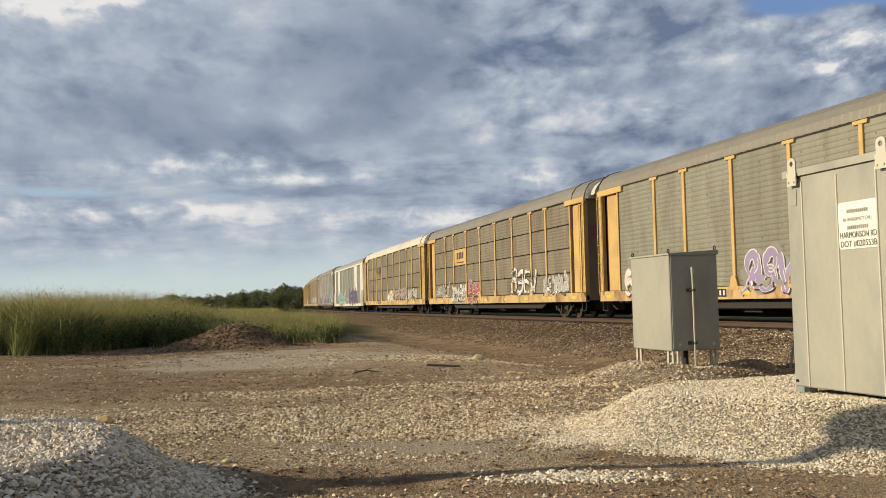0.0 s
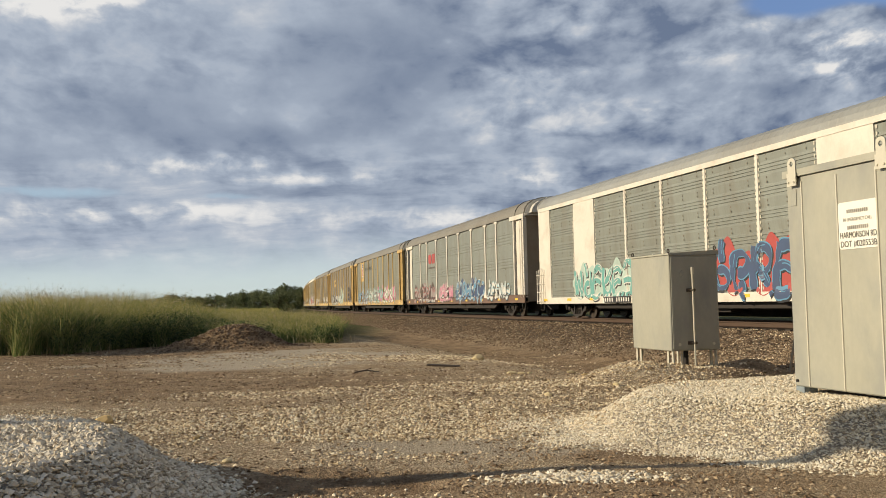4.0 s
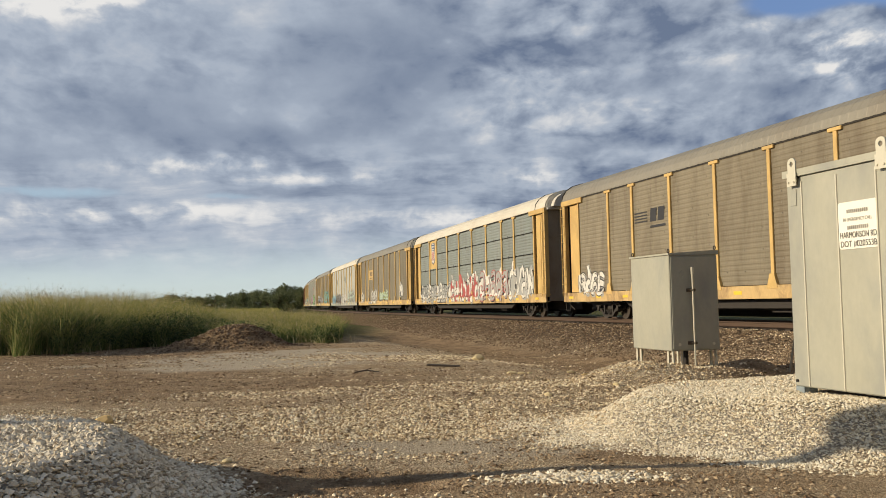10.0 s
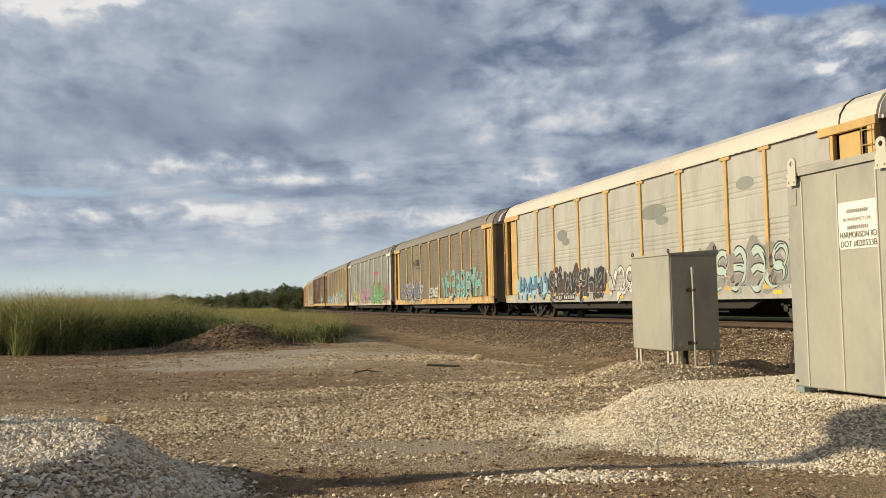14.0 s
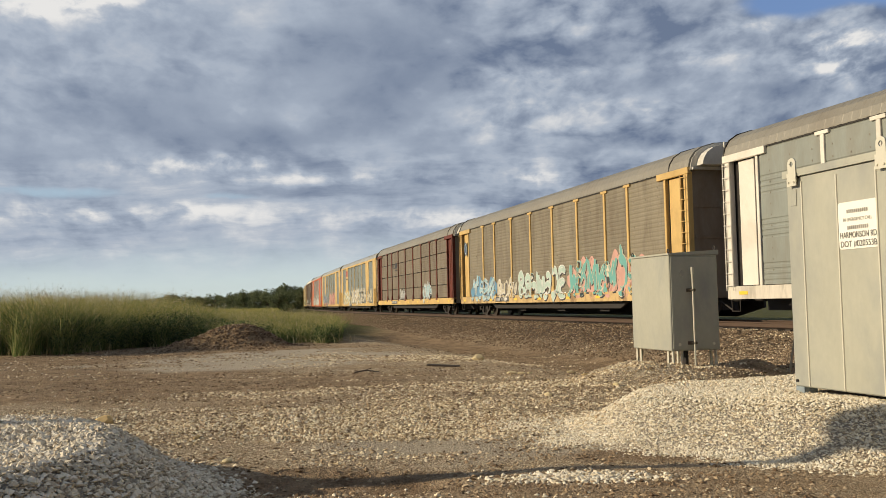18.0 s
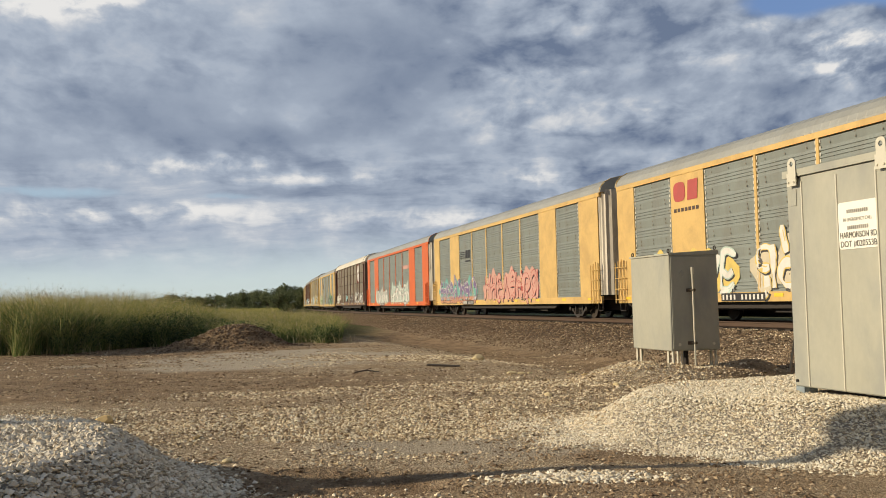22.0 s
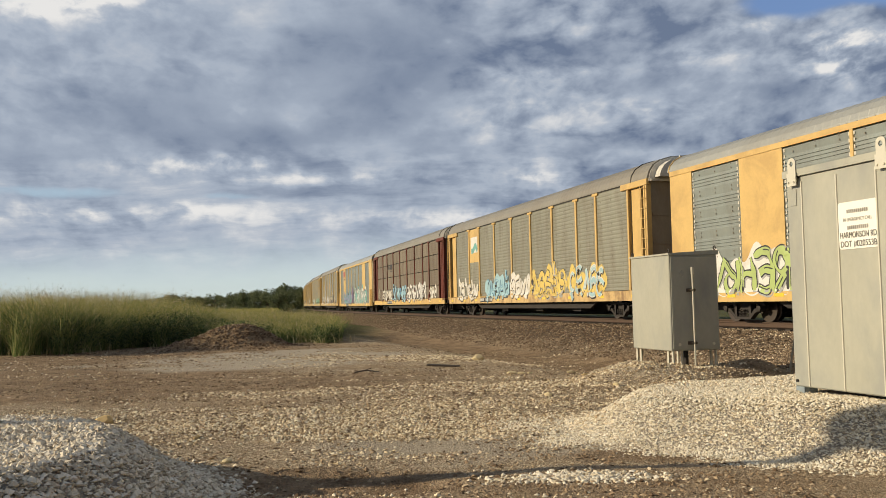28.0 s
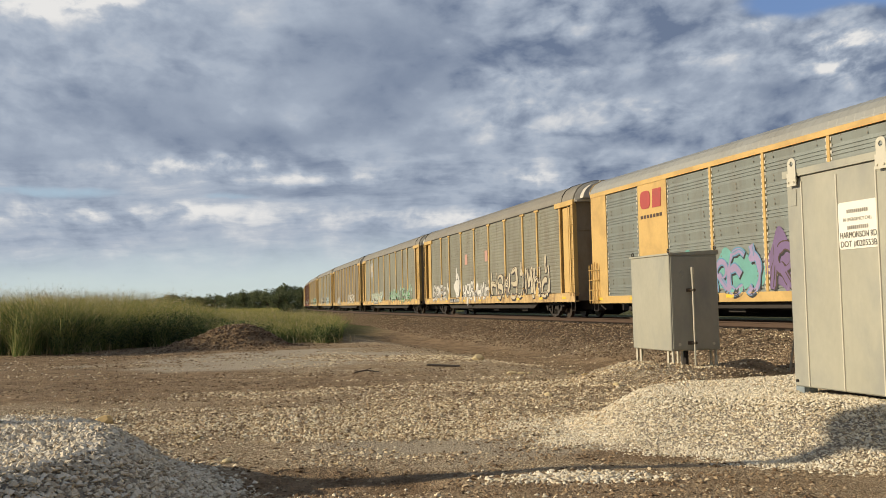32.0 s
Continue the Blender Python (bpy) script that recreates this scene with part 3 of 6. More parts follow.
def ladder(bm):
    for x in (-0.17, 0.17):
        rod(bm, (x, -POST - 0.07, 0.95), (x, -POST - 0.07, 4.8), 0.014, 6)
    for i in range(11):
        rod(bm, (-0.19, -POST - 0.075, 1.1 + i * 0.36), (0.19, -POST - 0.075, 1.1 + i * 0.36), 0.014, 6)


def hood(eave, crown):
    def build(bm):
        prof = [(-1.52, eave), (-1.47, eave + (crown - eave) * 0.32), (-1.30, eave + (crown - eave) * 0.61), (-1.02, eave + (crown - eave) * 0.83), (-0.56, eave + (crown - eave) * 0.99), (0, crown + 0.035)]
        prof = prof + [(-y, z) for y, z in prof[-2::-1]]
        inner = [(y * 0.975, z - 0.03) for y, z in prof]
        ring = prof + inner[::-1]
        extrude_x(bm, ring, -0.022, 0.022)
    return build


def coupler(bm):
    box(bm, -0.55, 0.30, -0.09, 0.09, 0.68, 0.86)
    box(bm, 0.25, 0.62, -0.20, 0.20, 0.62, 0.92, 0.04)
    rod(bm, (-0.1, -0.5, 0.7), (0.5, -0.35, 0.35), 0.03)


def side_frame(bm):
    for y in (-1.02, 1.02):
        top = [(-1.12, 0.50), (-1.05, 0.60), (-0.55, 0.66), (0.55, 0.66), (1.05, 0.60), (1.12, 0.50), (0.95, 0.50), (0.50, 0.56), (-0.50, 0.56), (-0.95, 0.50)]
        low = [(-0.95, 0.46), (-0.60, 0.40), (-0.34, 0.17), (0.34, 0.17), (0.60, 0.40), (0.95, 0.46), (0.86, 0.36), (0.62, 0.28), (0.38, 0.09), (-0.38, 0.09), (-0.62, 0.28), (-0.86, 0.36)]
        for ring in (top, low):
            loft(bm, [[(x, y + w, z) for x, z in ring] for w in (-0.08, 0.08)])
        for x in (-0.36, 0.36):
            box(bm, x - 0.06, x + 0.06, y - 0.07, y + 0.07, 0.13, 0.58)
        for x in (-0.17, 0.0, 0.17):
            for i in range(5):
                turned(bm, (x, y, 0.18 + 0.045 * i), (0, 0, 1), ((0, 0.062), (0.012, 0.075), (0.028, 0.062)), 8)
        for x in (-0.85, 0.85):
            turned(bm, (x, y - 0.13 * (1 if y < 0 else -1), 0.42), (0, 1 if y < 0 else -1, 0), ((0, 0.06), (0.015, 0.105), (0.22, 0.115)), 12)
            box(bm, x - 0.14, x + 0.14, y - 0.08, y + 0.08, 0.48, 0.60)
    box(bm, -0.25, 0.25, -1.0, 1.0, 0.38, 0.56)
    for x in (-0.42, 0.42):
        rod(bm, (x, -0.95, 0.30), (x, 0.95, 0.30), 0.035, 6)


def wheelset(bm):
    rod(bm, (0, -0.95, 0), (0, 0.95, 0), 0.07, 10)
    for y in (-0.78, 0.64):
        turned(bm, (0, y, 0), (0, 1, 0), ((0, 0.30), (0, 0.42), (0.11, 0.42), (0.13, 0.445), (0.14, 0.445), (0.14, 0.30)), 24)
    for y in (-0.80, 0.78):
        for i in range(4):
            a = i * math.pi / 2
            rod(bm, (0.18 * math.cos(a), y, 0.18 * math.sin(a)), (0.18 * math.cos(a), y + 0.02, 0.18 * math.sin(a)), 0.03, 6)


WHEELSETS = []


def trucks(car):
    for x in (-10.0, 10.0):
        t = part("truck", shaped("truck frame", M["dark"], side_frame), car, "black cast steel truck frame", pose(x, 0, 0))
        for dx in (-0.85, 0.85):
            WHEELSETS.append(part("wheelset", shaped("wheelset", M["wheel"], wheelset), t, "", pose(dx, 0, 0.42)))
    for x, a in ((HALF, 0), (-HALF, 180)):
        part("coupler", shaped("coupler", M["dark"], coupler), car, "", pose(x, 0, 0, 0, 0, a))


def step_rods(bm):
    # a bent bar that hangs under the car's corner
    for a, b in (((-0.22, 0.72), (-0.20, 0.34)), ((-0.20, 0.34), (0.20, 0.34)), ((0.20, 0.34), (0.22, 0.72))):
        rod(bm, (a[0], -POST + 0.05, a[1]), (b[0], -POST + 0.05, b[1]), 0.018, 6)


def edge_fittings(car, z, y):
    """Yellow reflector strips along the sill and a step under each corner."""
    for x in (-12.6, -9.9, -7.6, -3.6, -0.3, 3.1, 6.2, 9.4, 12.2):
        part("reflector", shaped(f"reflector {z} {y}", M["reflector"], lambda bm: box(bm, -0.21, 0.21, -y - 0.006, -y, z - 0.05, z + 0.05)), car, "yellow reflector strip", pose(x, 0, 0))
    for x in (-HALF + 0.3, HALF - 0.3):
        part("step", shaped("corner step", M["dark"], step_rods), car, "", pose(x, 0, 0))


def solid_sheet(w, z0, z1):
    def build(bm):
        box(bm, -w / 2, w / 2, -POST + 0.02, -WALL, z0, z1)
    return build


def dots(bm, xs, zs, y, w, h):
    for x in xs:
        for z in zs:
            box(bm, x - w / 2, x + w / 2, y - 0.004, y + 0.004, z - h / 2, z + h / 2)


def fittings(car, name, key, mat, build, x):
    return tagged(part(name, shaped(key, mat, build), car, "", pose(x, 0, 0)), kind="stuff")


def car_with_posts(spec):
    """Older car: sheets between proud posts, doors set in at both ends."""
    car = new("railway_car")
    paint, sheet = M[spec["paint"]], M[spec["sheet"]]
    door = M[spec.get("door", spec["paint"])]
    part("deck", shaped("deck", M["dark"], deck), car)
    part("side_sill", shaped("sill p", M[spec.get("sill", "dull_yellow" if spec["paint"] == "yellow" else spec["paint"])], sill_p), car)
    part("far_side", shaped("far side", sheet, plain_side), car)
    part("roof", shaped("roof p", M[spec["roof"]], roof_shape(5.02, 5.86)), car)
    part("eave_rail", shaped("eave rail", M["dark"], eave_rail), car)
    rows = SEAMS if spec.get("seams") else [1.10, 4.98]
    for a, b in zip(BAYS_P, BAYS_P[1:]):
        w = b - a
        for lo, hi in zip(rows, rows[1:]):
            g = 0.025 if spec.get("seams") else 0.0
            n = max(3, round((hi - lo) / 0.155))
            smoother = spec["sheet"] in ("panel_grey", "panel_pale")
            part("side_panel", shaped(f"panel {w:.2f} {lo} {hi} {smoother}", sheet, panel_p(w - 0.02, lo + g, hi - g, n, smoother)), car, "", pose((a + b) / 2, 0, 0))
    for a, b in zip(BAYS_P, BAYS_P[1:]):
        w = b - a
        cols = [(i + 0.5) * w / 3 - w / 2 for i in range(3)]
        if spec.get("seams"):
            fittings(car, "seam_clips", f"seam clips {w:.2f}", M["dark"], lambda bm: dots(bm, [-w / 2 + 0.10, w / 2 - 0.10, 0.0], SEAMS[1:-1], -WALL - 0.004, 0.03, 0.16), (a + b) / 2)
        elif spec["sheet"] != "panel_pale":
            fittings(car, "rivets", f"rivets {w:.2f}", M["rivet"], lambda bm: dots(bm, cols, np.arange(1.5, 4.9, 0.31), -WALL - 0.002, 0.035, 0.05), (a + b) / 2)
    if spec.get("seams"):
        part("seam_backing", shaped("seam backing", M["dark"], lambda bm: box(bm, -11.7, 11.7, -WALL + 0.06, -WALL + 0.09, 1.1, 4.98)), car)
    for x in BAYS_P[1:-1]:
        part("post", shaped("post p", paint, post_p), car, "", pose(x, 0, 0))
    for x, f in ((HALF, 1), (-HALF, -1)):
        part("end_wall", shaped(f"end wall {f}", M["end_steel"], end_wall if f > 0 else lambda bm: (end_wall(bm), [mirror_x(v) for v in bm.verts])), car, "", pose(x - f * 0.10, 0, 0))
        part("end_cap", shaped(f"end cap {f}", M["end_pale" if len(spec["roof"]) % 2 == 0 or f > 0 else "end_steel"], end_cap(5.02, 5.86) if f > 0 else lambda bm: (end_cap(5.02, 5.86)(bm), [mirror_x(v) for v in bm.verts])), car, "pale arched cap of the roof end", pose(x + f * 0.075, 0, 0))
        part("end_door", shaped(f"end door {f}", door, lambda bm: (box(bm, -0.40 - 0.02 * f, 0.36 - 0.02 * f, -WALL + 0.05, -WALL + 0.13, 1.10, 4.78, 0.01), box(bm, -0.62 * f - 0.06, -0.62 * f + 0.06, -POST + 0.02, -WALL + 0.10, 1.08, 4.80, 0.01))), car, "", pose(x - f * 0.98, 0, 0))
        # black sheet behind the door, standing in for the shade of the recess
        part("door_recess", shaped("recess shade sheet", M["dark"], lambda bm: box(bm, -0.95, 0.90, -WALL + 0.16, -WALL + 0.20, 1.0, 5.0)), car, "", pose(x - f * 1.0, 0, 0))
        part("end_post", shaped("end post", paint, end_post), car, "", pose(x - f * 0.14, 0, 0))
        part("end_header", shaped("end header", paint, end_header), car, "", pose(x - f * 1.0, 0, 0))
        part("ladder", shaped("ladder", paint, ladder), car, "", pose(x - f * 0.2, 0, 0))
        part("roof_hood", shaped("hood p", M["dark"], hood(5.02, 5.86)), car, "dark bowed rod over the roof end", pose(x - (1.25 if f > 0 else 0.0), 0, 0))
    edge_fittings(car, 0.88, POST + 0.022)
    trucks(car)
    return car


BAYS_F = [-11.95, -9.3, -7.25, -4.5, -1.75, 1.05, 3.85, 6.5, 8.6, 11.2]


def panel_f(w):
    """Perforated sheet with bundles of pressed grooves."""
    def build(bm):
        y, z, out = -WALL - 0.02, 0.90, []
        for _ in range(6):
            for g in range(4):
                out += [(y, z), (y, z + 0.055), (y + 0.03, z + 0.065), (y + 0.03, z + 0.095)]
                z += 0.10
            z += 0.26
        out = [(a, min(b, 4.78)) for a, b in out] + [(y, 4.80), (y + 0.07, 4.80), (y + 0.07, 0.90)]
        extrude_x(bm, out, -w / 2, w / 2)
    return build


def frame_f(bm):
    # header and sill of the side frame
    box(bm, -HALF + 0.1, HALF - 0.1, -POST, -WALL + 0.05, 4.84, 5.0)
    box(bm, -HALF + 0.1, HALF - 0.1, -POST, -WALL + 0.05, 0.62, 0.90)


def post_f(bm):
    box(bm, -0.06, 0.06, -POST + 0.005, -WALL + 0.05, 0.90, 4.84, 0.008)


def corner_bars(bm):
    for x in (-0.5, -0.25, 0.0, 0.25):
        rod(bm, (x, -POST - 0.06, 0.62), (x, -POST - 0.06, 2.25 - 0.2 * abs(x)), 0.022, 6)
    for z in (0.75, 1.15, 1.55, 1.95):
        rod(bm, (-0.55, -POST - 0.06, z), (0.3, -POST - 0.06, z), 0.018, 6)


def radial_door(bm):
    # ribbed leaf that curves round the car's corner
    prof = [(-0.30, -1.44), (-0.22, -1.45), (-0.18, -1.40), (-0.08, -1.40), (-0.04, -1.33), (0.06, -1.30), (0.08, -1.18), (0.16, -1.08), (0.18, -0.8), (0.22, -0.4), (0.22, 0.4), (0.18, 0.8), (0.0, 1.3)]
    a = [(x, y, 0.95) for x, y in prof] + [(x - 0.05, y * 0.95, 0.95) for x, y in prof[::-1]]
    loft(bm, [a, [(x, y, 5.1) for x, y, _ in a]])


def mirror_x(v):
    v.co.x = -v.co.x


def car_with_frames(spec):
    """Newer car: flush painted side frame round perforated sheets, rounded end doors."""
    car = new("railway_car")
    paint, sheet = M[spec["paint"]], M[spec["sheet"]]
    part("deck", shaped("deck", M["dark"], deck), car)
    part("side_frame", shaped("frame f", paint, frame_f), car)
    part("far_side", shaped("far side", sheet, plain_side), car)
    part("roof", shaped("roof f", M[spec["roof"]], roof_shape(5.0, 5.68)), car)
    for i, (a, b) in enumerate(zip(BAYS_F, BAYS_F[1:])):
        if i in (1, 7):
            part("solid_panel", shaped(f"solid {b - a:.2f}", paint, solid_sheet(b - a, 0.90, 4.84)), car, "", pose((a + b) / 2, 0, 0))
        else:
            w = b - a
            part("side_panel", shaped(f"panel f {w:.2f}", sheet, panel_f(w - 0.02)), car, "", pose((a + b) / 2, 0, 0))
            cols = [(i + 0.5) * w / 3 - w / 2 for i in range(3)]
            fittings(car, "rivets", f"rivets f {w:.2f}", M["rivet"], lambda bm: dots(bm, cols, [0.90 + 0.66 * i + 0.46 + q for i in range(6) for q in (0.0, 0.13)], -WALL - 0.022, 0.035, 0.05), (a + b) / 2)
            fittings(car, "edge_clips", f"edge clips {w:.2f}", M["clip"], lambda bm: dots(bm, [-w / 2 + 0.09, w / 2 - 0.09], np.arange(1.0, 4.8, 0.17), -WALL - 0.026, 0.05, 0.09), (a + b) / 2)
    for x in BAYS_F[3:7]:
        part("post", shaped("post f", paint, post_f), car, "", pose(x, 0, 0))
    part("end_panel", shaped("end panel left", paint, solid_sheet(1.35, 0.90, 4.84)), car, "", pose(-12.625, 0, 0))
    part("end_panel", shaped("end panel right", paint, solid_sheet(1.9, 0.90, 4.84)), car, "", pose(12.15, 0, 0))
    for x, f in ((HALF, 1), (-HALF, -1)):
        part("end_wall", shaped("end wall", M["end_brown"], end_wall), car, "", pose(x - f * 0.35, 0, 0))
        part("end_door", shaped(f"radial door {f}", M[spec.get("door", "worn_white")], radial_door if f > 0 else lambda bm: (radial_door(bm), [mirror_x(v) for v in bm.verts])), car, "rounded weathered end door", pose(x, 0, 0))
        part("corner_bars", shaped("corner bars", paint, corner_bars), car, "", pose(x - f * 0.45, 0, 0))
        part("roof_hood", shaped("hood f", paint, hood(5.0, 5.68)), car, "", pose(x - f * 0.05, 0, 0))
    edge_fittings(car, 0.80, POST + 0.002)
    trucks(car)
    return car


# ---- paint on the cars: sprayed pieces, emblems, lettering ----
PAINTS = dict(white=(0.80, 0.79, 0.74), cream=(0.66, 0.58, 0.40), grey=(0.42, 0.43, 0.42), black=(0.03, 0.03, 0.035), brown=(0.10, 0.06, 0.04), blue=(0.10, 0.34, 0.58),
              sky=(0.35, 0.62, 0.72), navy=(0.06, 0.11, 0.24), teal=(0.13, 0.48, 0.44), mint=(0.50, 0.68, 0.60), green=(0.08, 0.42, 0.12), lime=(0.45, 0.60, 0.14),
              yellow=(0.80, 0.58, 0.06), orange=(0.80, 0.28, 0.05), red=(0.55, 0.06, 0.05), pink=(0.72, 0.22, 0.36), salmon=(0.72, 0.36, 0.28), purple=(0.22, 0.14, 0.34), violet=(0.38, 0.30, 0.55), amber=(0.565, 0.345, 0.11), panel=(0.30, 0.30, 0.27))
PAINTS = {k: tuple((0.82 * q + 0.18 * (0.3 * c[0] + 0.6 * c[1] + 0.1 * c[2])) * 0.86 for q in c) for k, c in PAINTS.items()}
SPRAY = {k: material("sprayed " + k, c, 0.5, 0, 0.22, 2.5, 0, 40, (c[0] * 0.55 + 0.05, c[1] * 0.55 + 0.045, c[2] * 0.55 + 0.035), 0.45, 1.4) for k, c in PAINTS.items()}



def flourish(rng):
    """Strokes of one chunky figure within a unit square: stems, loops, hooks and kicks; no letter."""
    j = lambda a, b: (a + rng.uniform(-0.07, 0.07), b + rng.uniform(-0.06, 0.06))
    stem = [j(0.18, 0.02), j(0.14, 0.5), j(0.22, 0.98)]
    loop = [(0.55 + 0.30 * math.cos(a), 0.68 + 0.26 * math.sin(a)) for a in np.linspace(2.6, 2.6 - 6.6, 9)]
    bowl = [(0.50 + 0.34 * math.cos(a), 0.48 + 0.46 * math.sin(a)) for a in np.linspace(0.9, 5.4, 8)]
    belly = [(0.48 + 0.34 * math.cos(a), 0.28 + 0.25 * math.sin(a)) for a in np.linspace(2.0, -3.6, 8)]
    kick = [j(0.35, 0.55), j(0.62, 0.30), j(0.98, -0.04)]
    arm = [j(0.20, 0.95), j(0.55, 1.0), j(0.92, 0.86)]
    bar = [j(0.18, 0.48), j(0.50, 0.55), j(0.80, 0.46)]
    post = [j(0.84, 0.0), j(0.80, 0.5), j(0.86, 1.0)]
    spike = [j(0.50, 0.75), j(0.56, 1.05), j(0.66, 1.28)]
    sets = [[stem, loop, kick], [bowl, bar], [stem, bar, post], [stem, arm, bar, [j(0.2, 0.04), j(0.55, 0.0), j(0.9, 0.10)]], [loop, belly], [stem, [j(0.2, 0.9), j(0.5, 0.35), j(0.5, 0.3)], [j(0.5, 0.3), j(0.8, 0.95)], post],
            [bowl, spike], [stem, belly, spike], [[j(0.08, 0.95), j(0.35, 0.4), j(0.5, 0.0)], [j(0.5, 0.0), j(0.7, 0.5), j(0.92, 1.0)]]]
    flip, over = rng.random() < 0.5, rng.random() < 0.35
    return [[(1 - a if flip else a, 1 - b if over else b) for a, b in g] for g in sets[int(rng.integers(len(sets)))]]


def curve_through(pts, step):
    """Points of a smooth line through pts, about step apart."""
    p = [np.array(q, float) for q in pts]
    p = [2 * p[0] - p[1]] + p + [2 * p[-1] - p[-2]]
    out = []
    for a, b, c, d in zip(p, p[1:], p[2:], p[3:]):
        n = max(2, int(np.linalg.norm(c - b) / step))
        for i in range(n):
            t = i / n
            out.append(0.5 * (2 * b + (c - a) * t + (2 * a - 5 * b + 4 * c - d) * t * t + (3 * b - a - 3 * c + d) * t ** 3))
    out.append(p[-2])
    return np.array(out)


def skin(kind):
    """How far out the near side's surface lies at (x, z)."""
    if kind == "p":
        posts = BAYS_P[1:-1]

        def depth(x, z):
            if z < 1.09:
                return POST + 0.025
            foot = 0.26 - 0.16 * min(1, max(0, (z - 0.98) / 0.42)) + 0.02
            if min(abs(x - q) for q in posts) < (foot if z < 1.4 else 0.09):
                return POST + 0.034 if z < 1.4 else POST + 0.004
            if abs(x) > 11.6:
                return POST + 0.004
            return WALL + 0.004
    else:
        def depth(x, z):
            if z < 0.91 or z > 4.83:
                return POST + 0.004
            solid = x < BAYS_F[0] + 0.01 or x > BAYS_F[-1] - 0.01 or BAYS_F[1] < x < BAYS_F[2] or BAYS_F[7] < x < BAYS_F[8]
            if solid or min(abs(x - q) for q in BAYS_F[3:7]) < 0.07:
                return POST + 0.004 if not solid else POST - 0.014
            return WALL + 0.024
    return depth


def ribbon(V, F, S, line, width, depth, lift, slot, taper=False):
    d = np.gradient(line, axis=0)
    d /= np.linalg.norm(d, axis=1, keepdims=True) + 1e-9
    nrm = np.stack([-d[:, 1], d[:, 0]], 1)
    base = len(V)
    for i, (p, q) in enumerate(zip(line, nrm)):
        w = width / 2 * (1 if not taper else (0.85 + 0.35 * math.sin(0.31 * i) + 0.15 * math.sin(0.83 * i)))
        for sgn in (-1, 0, 1):
            u = p + q * w * sgn
            V.append((u[0], -depth(u[0], u[1]) - lift - 0.0006 * i / len(line), u[1]))
    for i in range(len(line) - 1):
        for j in (0, 1):
            k = base + i * 3 + j
            F.append((k, k + 1, k + 4, k + 3))
            S.append(slot)
    return base


def sprayed(car, kind, x0, x1, z0, z1, fill, edge, back="", seed=0, weight=0.135):
    """A sprayed piece: linked bold strokes with an edge of another colour, sometimes on a cloud of a third."""
    rng = np.random.default_rng(seed + 100)
    depth = skin(kind)
    V, F, S = [], [], []
    h = z1 - z0
    if back:
        step, prev = 0.09, None
        for i in range(int((x1 - x0 + 0.5) / step) + 1):
            x = x0 - 0.25 + i * step
            e = min(1, 0.25 + 2.2 * min(x - x0 + 0.25, x1 + 0.25 - x) / max(h, 0.5))
            mid, top = z0 + h * 0.5, z0 + h * (0.5 + e * (0.36 + 0.16 * math.sin(x * 2.3 + seed) + 0.10 * math.sin(x * 6.1 + 2 * seed)))
            low = z0 + h * (0.5 - e * (0.40 + 0.08 * math.sin(x * 4.3 + seed)))
            zs = np.linspace(max(low, 0.74), top, 7)
            row = len(V)
            V += [(x, -depth(x, z), z) for z in zs]
            if prev is not None:
                F += [(prev + j, row + j, row + j + 1, prev + j + 1) for j in range(6)]
                S += [2] * 6
            prev = row
    n = max(1, round((x1 - x0) / (h * 0.58)))
    w = (x1 - x0) / n
    heavy = min(h, 1.7) * weight * rng.uniform(0.75, 1.15)
    shade = 3 if back else 2
    strokes = []
    for i in range(n):
        drop, grow, lean = rng.uniform(-0.05, 0.05) * h, rng.uniform(0.86, 1.06), rng.uniform(-0.06, 0.16)
        for g in flourish(rng):
            g = np.array(g)
            xz = np.stack([x0 + w * (i - 0.04 + 1.10 * g[:, 0]) + lean * h * (g[:, 1] - 0.5), np.maximum(z0 + drop + h * (0.10 + 0.80 * grow * g[:, 1]), 0.80)], 1)
            line = curve_through(xz, 0.06) if len(xz) > 2 else np.linspace(xz[0], xz[1], 10)
            if len(line) > 3:
                strokes.append((line, heavy * rng.uniform(0.8, 1.25)))
    for q, (line, wd) in enumerate(strokes):
        ribbon(V, F, S, line + np.array([0.05, -0.05]), wd + 0.09, depth, 0.0005 + 0.00004 * q, shade, True)
    for q, (line, wd) in enumerate(strokes):
        ribbon(V, F, S, line, wd + 0.075, depth, 0.004 + 0.00004 * q, 1, True)
    for q, (line, wd) in enumerate(strokes):
        ribbon(V, F, S, line, wd, depth, 0.008 + 0.00004 * q, 0, True)
    # touches of the edge colour laid over the strokes
    for q, (line, wd) in enumerate(strokes):
        if rng.random() < 0.6 and len(line) > 8:
            k = int(rng.integers(0, len(line) - 6))
            ribbon(V, F, S, line[k:k + int(rng.integers(5, 12))] + np.array([wd * 0.2, wd * 0.2]), 0.035, depth, 0.012 + 0.00004 * q, 1)
    mats = [SPRAY[fill], SPRAY[edge]] + ([SPRAY[back]] if back else []) + [SPRAY["black" if edge != "black" else "grey"]]
    me = bpy.data.meshes.new("graffiti")
    me.from_pydata(V, [], F)
    for m in mats:
        me.materials.append(m)
    me.polygons.foreach_set("material_index", S)
    part("graffiti", me, car, f"{fill} and {edge} sprayed graffiti" + (f" on a {back} cloud" if back else ""))


